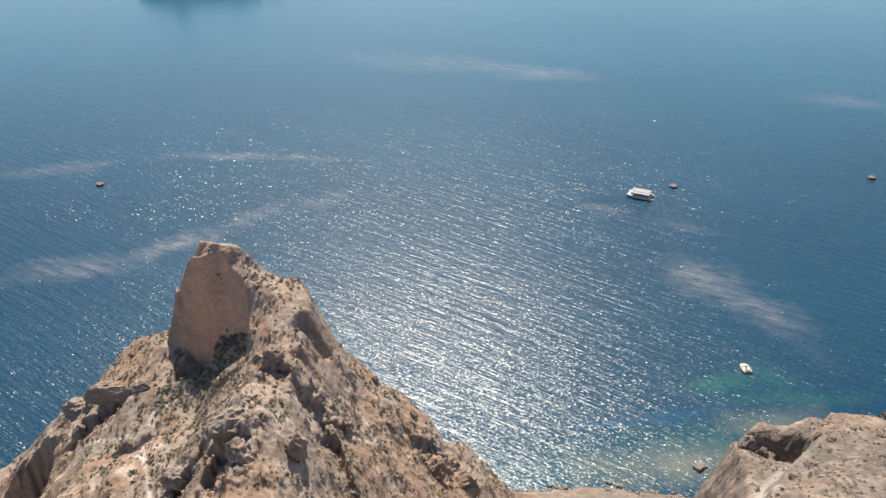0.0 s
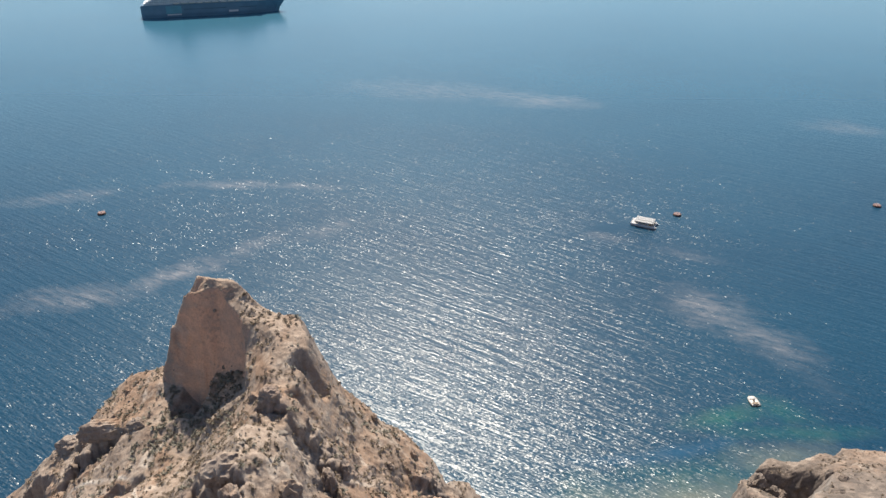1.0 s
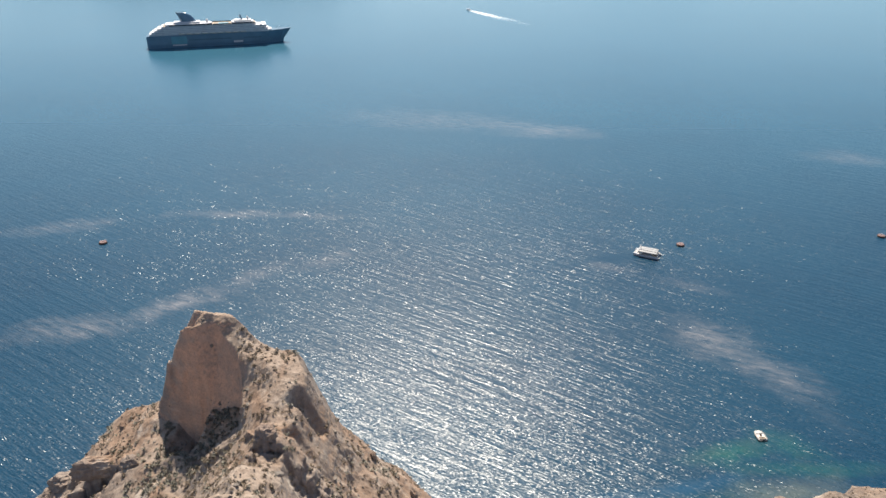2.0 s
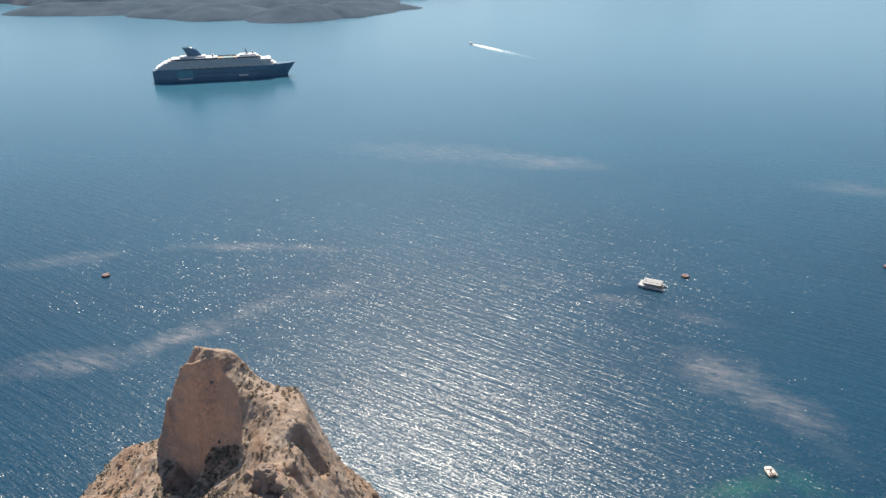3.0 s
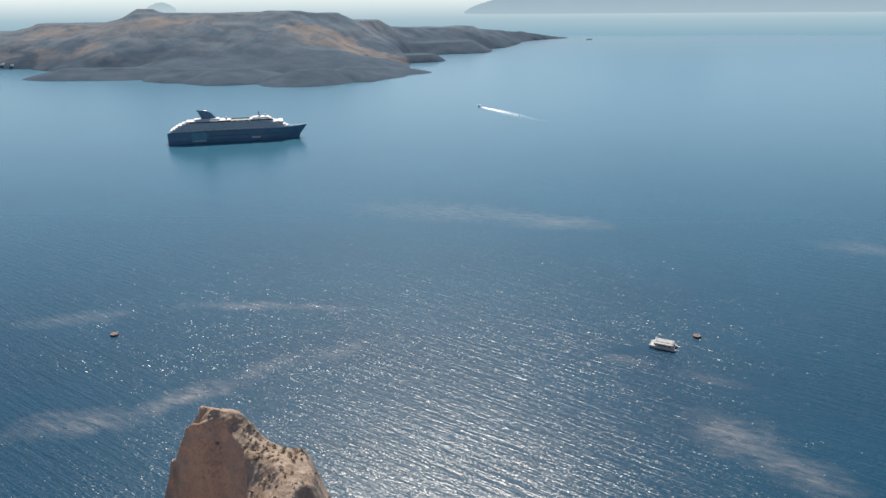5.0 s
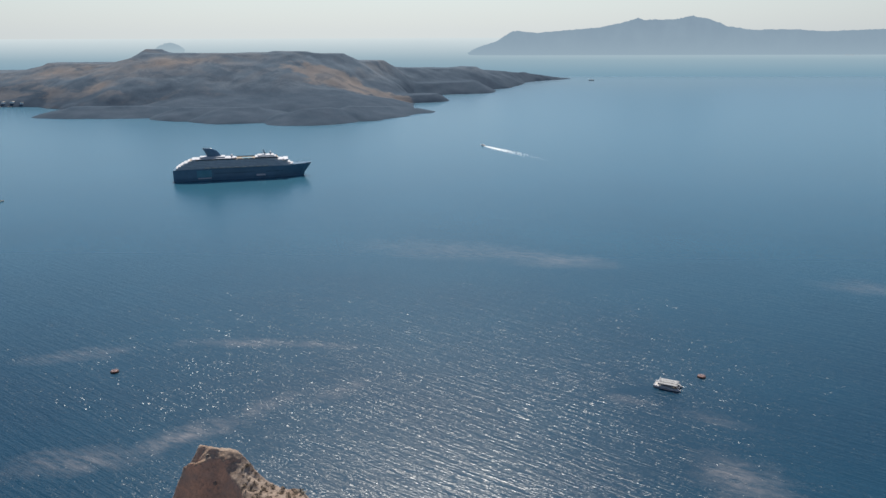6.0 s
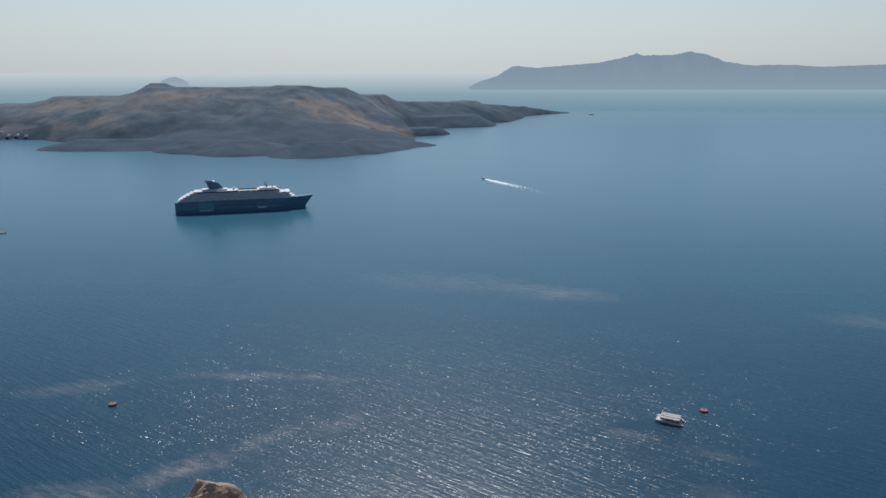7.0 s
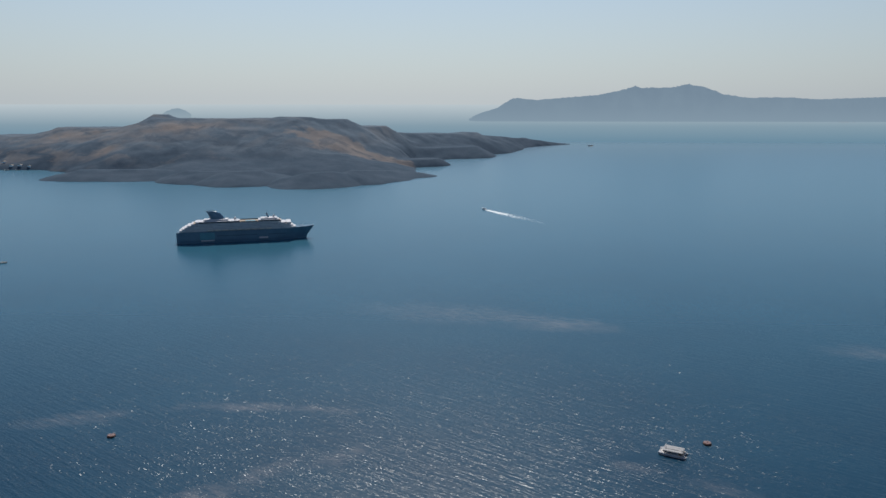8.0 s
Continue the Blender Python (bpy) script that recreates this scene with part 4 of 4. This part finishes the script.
# ---- the cruise ship ----
def cruise_ship():
    """Stern at x = 0, bow at x = 262, seen from its starboard side, -y."""
    turn = math.degrees(math.atan2(1353 - 1286, -325 + 547))
    top = thing("cruise_ship", (-550, 1305, 0), turn, "dark blue hulled cruise ship with white stepped decks, at anchor", "ship")
    bm = bmesh.new()
    rings = []
    for x, w, rake, dz in ((0, 12.5, 0, 20), (3, 14.6, 0, 21), (30, 16, 0, 21.6), (90, 16.1, 0, 21.6), (165, 16, 0, 21.6), (192, 14.2, 1.5, 22),
                           (213, 9.5, 5, 22.6), (226, 5, 10, 23.2), (232, 0.5, 16.5, 24)):
        ring = []
        for sgn in (1, -1):
            rows = ((0.0, -6.0), (0.8, -5.0), (0.96, 0.0), (1.0, 6.0), (1.0 + 0.02 * rake, dz))
            for q, z in rows if sgn > 0 else reversed(rows[1:]):
                ring.append((x + rake * max(0.0, z / dz) ** 1.2, sgn * (w * q + (0.12 * rake if z > 10 else 0)), z))
        rings.append(ring)
    hull = part("hull", loft(bm, rings), NAVY, top, "dark blue hull")
    # painted panel and lettering too small to read, on both sides
    for side in (-1, 1):
        y = side * 16.12
        part("painted_panel", box(bmesh.new(), 41, 67, y - 0.05, y + 0.05, 6.0, 19.0), TEAL, hull, "pale teal painted panel")
        part("lettering_bar", box(bmesh.new(), 42.5, 66, y - 0.12, y + 0.12, 3.6, 5.6), SHIP_WHITE, hull, "white lettering bar")
        part("lettering_bar", box(bmesh.new(), 146, 162, y - 0.08, y + 0.08, 5.0, 8.2), SHIP_WHITE, hull, "white lettering bar")
        for k in range(40):
            x = 72 + k * 3.1
            if 143 < x < 164:
                continue
            part("porthole", rod(bmesh.new(), (x, y - 0.06, 12.5), (x, y + 0.06, 12.5), 0.75, sides=10), GLASSY, hull)
    # stepped decks: start, end, half-breadth, height of floor
    decks = ((6, 214, 15.6, 21.7), (10, 209, 15.6, 24.6), (15, 204, 15.6, 27.5), (20, 199, 15.4, 30.4), (27, 188, 14.8, 33.3), (34, 112, 13.5, 36.2), (146, 184, 13.0, 36.2))
    for k, (a, b, w, z) in enumerate(decks):
        bm = bmesh.new()
        n = 8
        outline = [(a, -w + 2.5), (a + 2.5, -w), (b - 10, -w)]
        outline += [(b - 10 + 10 * math.sin(q * math.pi / 2 / n), -w * math.cos(q * math.pi / 2 / n)) for q in range(1, n)]
        outline += [(b, 0.0)]
        outline += [(x, -y) for x, y in reversed(outline[:-1])]
        loft(bm, [[(x, y, z) for x, y in outline], [(x, y, z + 2.6) for x, y in outline]])
        deck = part("deck", bm, SHIP_WHITE, top, "white deck storey")
        bm = bmesh.new()
        loft(bm, [[(x + (0.5 if x > (a + b) / 2 else -0.5), y * 1.03, z + 2.55) for x, y in outline], [(x + (0.5 if x > (a + b) / 2 else -0.5), y * 1.03, z + 2.9) for x, y in outline]])
        part("deck_edge", bm, SHIP_WHITE, deck)
        for side in (-1, 1):
            step = 3.6
            for q in range(int((b - a - 22) / step)):
                x = a + 6 + q * step
                part("balcony_window", box(bmesh.new(), x, x + 3.1, side * w - 0.06, side * w + 0.06, z + 0.35, z + 2.2), BALCONY, deck)
    part("open_deck", box(bmesh.new(), 30, 186, -14, 14, 36.22, 36.4), WOODEN, top, "brown open sun deck")
    for k in range(9):
        for side in (-1, 1):
            x = 60 + k * 13
            bm = bmesh.new()
            loft(bm, [hull_ring(x + dx, w, 22.0, 24.4, 0.0, side * 17.0) for dx, w in ((-5, 0.3), (-3.6, 1.4), (0, 1.7), (3.6, 1.4), (5, 0.3))])
            part("lifeboat", bm, CREAM, top, "cream lifeboat hung along the side", True)
    part("pool", box(bmesh.new(), 122, 140, -5, 5, 36.4, 36.7, 0.1), TEAL, top)
    part("bridge", box(bmesh.new(), 197, 205, -17.5, 17.5, 30.4, 33.6, 0.4), SHIP_WHITE, top, "white bridge with wings")
    part("bridge_window", box(bmesh.new(), 204.9, 205.2, -16, 16, 31.7, 33.1), GLASSY, top)
    # funnel with a swept-back top, over a white casing
    part("funnel_casing", box(bmesh.new(), 48, 92, -9, 9, 38.9, 42.0, 0.5), SHIP_WHITE, top)
    bm = bmesh.new()
    rings = []
    for z, x0, x1, w in ((41.8, 60, 86, 6.0), (47, 58, 83, 5.4), (52.5, 56, 78, 4.6), (56, 53, 72, 3.8), (56.8, 52.5, 69, 3.4)):
        rings.append([((x0 + x1) / 2 + (x1 - x0) / 2 * math.cos(q * math.pi / 8), w * math.sin(q * math.pi / 8), z) for q in range(16)])
    part("funnel", loft(bm, rings), NAVY, top, "dark blue swept-back funnel")
    for k in range(4):
        part("exhaust_pipe", rod(bmesh.new(), (56 + k * 4, 0, 56.4), (55 + k * 4, 0, 58.0), 0.7), RUBBER, top)
    # forward deckhouse, mast and domes
    part("deckhouse", box(bmesh.new(), 150, 180, -10, 10, 38.9, 41.6, 0.6), SHIP_WHITE, top)
    bm = rod(bmesh.new(), (164, 0, 41.5), (161, 0, 51), 1.5, 0.7)
    box(bm, 158.5, 164.5, -4.5, 4.5, 46.2, 46.7)
    box(bm, 159.5, 163.5, -3, 3, 48.6, 49.0)
    part("mast", bm, NAVY, top, "dark radar mast")
    for x, y, z, r in ((104, 4, 42.0, 2.0), (104, -4, 42.0, 2.0), (174, 5, 44.4, 1.8), (174, -5, 44.4, 1.8)):
        bm = bmesh.new()
        bmesh.ops.create_uvsphere(bm, u_segments=14, v_segments=8, radius=r, matrix=Matrix.Translation((x, y, z)))
        rod(bm, (x, y, z - 3.4), (x, y, z - r * 0.6), r * 0.45)
        part("radar_dome", bm, SHIP_WHITE, top, "white radar dome", True)
    for k in range(14):
        for side in (-1, 1):
            x = 40 + k * 10.5
            part("wind_screen", box(bmesh.new(), x, x + 9.8, side * 14.2 - 0.08, side * 14.2 + 0.08, 36.3, 38.2), GLASSY, top)
    bm = bmesh.new()
    for side in (-1, 1):
        for k in range(14):
            rod(bm, (198 + k * 3.2, side * (12.6 - k * 0.8), 21.5), (198 + k * 3.2, side * (12.6 - k * 0.8), 24.2 + k * 0.1), 0.1, sides=6)
    part("bow_railing", bm, SHIP_WHITE, top)
    part("foredeck_crane", rod(bmesh.new(), (222, 0, 23), (230, 0, 28), 0.5, 0.3), SHIP_WHITE, top)
    return top


cruise_ship()


# ---- loose rock and scrub on the cliffs ----
def land_at(x, y):
    """Height of the weathered ground at points of the plan, from the sheet's nearest vertex."""
    col = np.clip(np.round((np.degrees(np.arctan2(x, np.maximum(y, 70))) + 52) / 104 * 999), 0, 999).astype(int)
    row = np.clip(np.round((y - 80) / 170 * 699) + 50, 50, 749).astype(int)
    return worn[row, col]


def scrub(count, x0, x1, y0, y1, size, seed, mat, name, label, patchy, steepest=1.4, highest=400):
    """Low dry bushes, each a tuft of small bent blades, as one mesh."""
    rng = np.random.default_rng(seed)
    x, y = rng.uniform(x0, x1, count * 4), rng.uniform(y0, y1, count * 4)
    keep = fbm(x / 11, y / 11, 3, seed) > patchy
    at = land_at(x, y)
    up = np.maximum(np.abs(land_at(x, y + 0.8)[:, 2] - at[:, 2]), np.abs(land_at(x, y - 0.8)[:, 2] - at[:, 2]))
    side = land_at(x + 0.8, y)[:, 2] - at[:, 2]
    keep &= (at[:, 2] > 4) & (at[:, 2] < highest) & (up < steepest) & (np.abs(side) < steepest)
    keep &= ~((np.abs(at[:, 0] + 77) < 14) & (np.abs(at[:, 1] - 177) < 12) & (at[:, 2] > 126))  # the cut face is bare
    at = at[keep][:count]
    verts, faces = [], []
    for px, py, pz in at:
        r = size * rng.uniform(0.45, 1.25)
        tall = r * rng.uniform(0.55, 0.95)
        blades = 26
        a = rng.uniform(0, 2 * math.pi, blades)
        e = rng.uniform(0.05, 1.0, blades)
        for k in range(blades):
            ca_, sa_k = math.cos(a[k]), math.sin(a[k])
            cx_, cz_ = r * e[k] * 0.9, tall * math.sqrt(max(0.0, 1 - (e[k] * 0.9) ** 2))
            q = r * rng.uniform(0.22, 0.42)
            i0 = len(verts)
            base = (px + ca_ * cx_, py + sa_k * cx_, pz + cz_ * rng.uniform(0.4, 0.95) - 0.08)
            t1, t2 = rng.normal(size=3) * q, rng.normal(size=3) * q
            verts += [base, (base[0] + t1[0], base[1] + t1[1], base[2] + t1[2] * 0.8), (base[0] + t2[0], base[1] + t2[1], base[2] + t2[2] * 0.8),
                      (base[0] + t1[0] * 0.6 - t2[0] * 0.6, base[1] + t1[1] * 0.6 - t2[1] * 0.6, base[2] + abs(t1[2]) * 0.6)]
            faces += [(i0, i0 + 1, i0 + 2), (i0, i0 + 3, i0 + 1)]
    ob = new(name, tri_mesh(name, verts, faces, mat))
    return tagged(ob, label, "scrub", kind="stuff")


scrub(2600, -75, 25, 95, 202, 0.62, 5, SCRUB, "dry_scrub", "low brown dry scrub dotted over the sunny slopes", -0.25)
scrub(1500, -165, -55, 105, 198, 0.6, 6, SCRUB, "slope_scrub", "sparse dry brown scrub on the shaded slopes", 0.0)
scrub(420, -120, 20, 110, 200, 0.95, 8, SCRUB_GREEN, "olive_scrub", "dark olive bushes gathered in hollows of the cliff", 0.1)
scrub(260, -88, -61, 152, 178, 0.9, 14, SCRUB_GREEN, "shade_scrub", "dark bushes at the foot of the cut rock face", -0.6, 2.2, 127)
scrub(1300, 80, 205, 105, 235, 0.6, 9, SCRUB, "headland_scrub", "dry scrub on the headland", -0.1)


def boulder_mesh(seed, bumps):
    bm = bmesh.new()
    bmesh.ops.create_icosphere(bm, subdivisions=3, radius=1)
    for v in bm.verts:
        q = v.co.normalized()
        k = 1 + bumps * noise.noise(q * 1.3 + Vector((seed * 7.1, 0, 0))) + 0.4 * bumps * noise.noise(q * 3.1 + Vector((0, seed * 3.3, 0)))
        v.co = q * k
        v.co.x = max(-0.72, min(0.8, v.co.x + 0.2 * v.co.z))
        v.co.y = max(-0.8, min(0.7, v.co.y - 0.15 * v.co.x))
        v.co.z = v.co.z * 0.75
        if v.co.z > 0.55:
            v.co.z = 0.55 + (v.co.z - 0.55) * 0.3
    return finish("boulder", bm, BOULDER, False)


BOULDERS = [boulder_mesh(n, 0.55) for n in range(5)]
sea_rock = new("sea_rock", BOULDERS[1])
sea_rock.matrix_world = pose(115, 237, 0.4, 0, 0, 35) @ Matrix.Diagonal((3.9, 2.5, 2.0, 1))
tagged(sea_rock, "lone weathered rock standing in the shallow cove", "rock")
rng = np.random.default_rng(12)
for n in range(46):
    x = rng.uniform(22, 122)
    y = 219 + 6 * math.exp(-((x - 66) / 24) ** 2) + rng.normal(0, 1.6)
    r = rng.uniform(0.45, 1.5)
    ob = new("shore_boulder", BOULDERS[n % 5])
    ob.matrix_world = pose(x, y, max(0.0, land_at(np.array([x]), np.array([y]))[0, 2]) + 0.1 * r, rng.uniform(-15, 15), rng.uniform(-15, 15), rng.uniform(0, 360)) @ Matrix.Diagonal((r * 1.2, r, r, 1))
    tagged(ob, "dark weathered boulder on the cove's waterline", "boulder", "boulders on the strand")
for n in range(16):
    x, y = rng.uniform(-120, 15), rng.uniform(105, 190)
    p = land_at(np.array([x]), np.array([y]))[0]
    r = rng.uniform(0.4, 1.1)
    ob = new("fallen_rock", BOULDERS[n % 5])
    ob.matrix_world = pose(*p, rng.uniform(-25, 25), rng.uniform(-25, 25), rng.uniform(0, 360)) @ Matrix.Diagonal((r * 1.3, r, r, 1))
    tagged(ob, "tan fallen rock lying on the cliff slope", "rock", "fallen rocks")


# ---- crags that jut from the slopes ----
def crag_mesh(seed):
    """A blocky rock: a ball cut by planes, then roughened."""
    rng = np.random.default_rng(seed)
    bm = bmesh.new()
    bmesh.ops.create_icosphere(bm, subdivisions=4, radius=1)
    co = np.array([v.co[:] for v in bm.verts])
    for _ in range(9):
        n = rng.normal(size=3)
        n /= np.linalg.norm(n)
        over = co @ n - rng.uniform(0.55, 0.85)
        co = co - np.maximum(over, 0)[:, None] * n * 0.92
    out = co / np.linalg.norm(co, axis=1, keepdims=True)
    co = co + out * (0.16 * crag3(co * 1.7 + seed, 3, seed) + 0.06 * crag3(co * 5 + seed, 2, seed + 3))[:, None]
    for v, p in zip(bm.verts, co):
        v.co = p
    return finish("rock_outcrop", bm, ROCK)


CRAG_MESHES = [crag_mesh(n + 50) for n in range(5)]
# x, y, half-sizes along, across and up, turn
OUTCROPS = ((-127, 179, 6, 4, 3.2, 10), (-111, 171, 8, 3.2, 4, 15), (-119, 175, 5, 3, 4, 20), (-96, 165, 3, 2, 2.2, 0),
            (-50, 113, 4.5, 3.6, 4, 30), (-46, 105, 3.4, 3, 4, -20), (-46, 139.5, 3.2, 2.6, 2.6, 10), (-51, 144, 2.4, 2.2, 1.8, 60), (-31, 128, 2.6, 3.6, 6, 20),
            (-36, 112, 3, 3, 4.5, 0), (-27, 133, 2.4, 3, 5, -10), (-24, 165, 1.2, 1.2, 1.9, 0), (-12, 160, 1.4, 1.4, 2.2, 40), (-5, 146, 3.4, 3.6, 4.5, 15),
            (4, 152, 4.5, 4.5, 3.6, 70), (-18, 150, 1.4, 1.3, 1.8, 0), (-68, 118, 4, 2.8, 3, 10), (-110, 190, 1.8, 1.5, 1.8, 0), (113, 199, 3.4, 3.4, 5, 0),
            (121, 221, 3, 3, 3.6, 30), (129, 217, 4.5, 3.4, 5, 10), (122, 208, 4, 3.4, 6, 50), (141, 214, 3, 2.6, 4, 0), (127, 200, 4, 3, 4, 20), (136, 220, 4, 3, 3.4, 70), (146, 207, 3, 3, 4, 0), (118, 196, 2.4, 2.4, 3, 0),
            (191, 236, 4, 4, 9, 0), (112, 158, 2.2, 1.8, 1.4, 30), (128, 176, 2.6, 2.2, 1.6, 10), (146, 172, 2.4, 2, 1.5, 60), (160, 196, 3, 2.4, 1.6, 20), (100, 146, 1.8, 1.5, 1.2, 0), (138, 190, 2, 1.8, 1.3, 45))
for n, (x, y, rx, ry, rz, turn) in enumerate(OUTCROPS):
    ob = new("rock_outcrop", CRAG_MESHES[n % 5])
    z = land_at(np.array([x]), np.array([y]))[0, 2]
    ob.matrix_world = pose(x, y, z + 0.1 * rz, (n * 37) % 17 - 8, (n * 53) % 15 - 7, turn) @ Matrix.Diagonal((rx, ry, rz, 1))
    far_side = x > 60
    tagged(ob, "craggy tan rock on the headland beside the sea cave" if far_side else "dark craggy lava rock jutting from the cliff slope", "rock", "headland crags" if far_side else "slope crags")


# ---- scree: small stones strewn over the slopes ----
def scree(count, x0, x1, y0, y1, seed, name, label):
    rng = np.random.default_rng(seed)
    bm = bmesh.new()
    bmesh.ops.create_icosphere(bm, subdivisions=1, radius=1)
    ball = np.array([v.co[:] for v in bm.verts])
    tris = np.array([[v.index for v in f.verts] for f in bm.faces])
    bm.free()
    x, y = rng.uniform(x0, x1, count * 3), rng.uniform(y0, y1, count * 3)
    at = land_at(x, y)
    bare = (np.abs(at[:, 0] + 77) < 14) & (np.abs(at[:, 1] - 177) < 12) & (at[:, 2] > 126)
    at = at[(at[:, 2] > 3) & ~bare & (fbm(x / 9, y / 9, 3, seed) > -0.15)][:count]
    r = 0.16 + 0.5 * rng.uniform(0, 1, len(at)) ** 5
    stones = ball[None] * (1 + 0.35 * rng.normal(size=(len(at), len(ball), 1))) * rng.uniform(0.6, 1.3, (len(at), 1, 3))
    verts = (at[:, None] + stones * r[:, None, None]).reshape(-1, 3)
    faces = (tris[None] + len(ball) * np.arange(len(at))[:, None, None]).reshape(-1, 3)
    ob = new(name, tri_mesh(name, verts.tolist(), faces.tolist(), BOULDER))
    return tagged(ob, label, "stones", kind="stuff")


scree(4200, -160, 25, 95, 200, 41, "scree", "small tan stones strewn over the cliff slopes")
scree(900, 85, 200, 105, 228, 43, "headland_scree", "small stones strewn over the headland")


# ---- the landing on the lava island ----
def harbour_hut(place, turn, w, d, h):
    top = thing("harbour_hut", place, turn, "small whitewashed hut by the lava island's landing", "hut", "landing huts")
    part("wall", box(bmesh.new(), -w, w, -d, d, -2, h, 0.1), WHITE, top)
    part("roof", extruded(bmesh.new(), [(-w - 0.4, h), (0, h + 1.6), (w + 0.4, h)], -d - 0.4, d + 0.4), WOODEN, top)
    part("door", box(bmesh.new(), -0.8, 0.8, -d - 0.08, -d + 0.02, 0, 2.3), NAVY, top)
    return top


def lava_at(x, y):
    return max(0.5, float(lava_height(np.array([x]), np.array([y]))[0]))


for hx, hy, turn, w in ((-1769, 2683, 10, 7), (-1722, 2652, -15, 6), (-1690, 2654, 5, 7), (-1655, 2652, 20, 5)):
    harbour_hut((hx, hy, lava_at(hx, hy)), turn, w, w * 0.7, 4.5)
for bx, by, turn in ((-1752, 2606, 20), (-1722, 2622, 40), (-1690, 2636, 10)):
    motor_boat((bx, by, 0), turn, "white excursion boat tied up at the lava island's landing", 2.4)
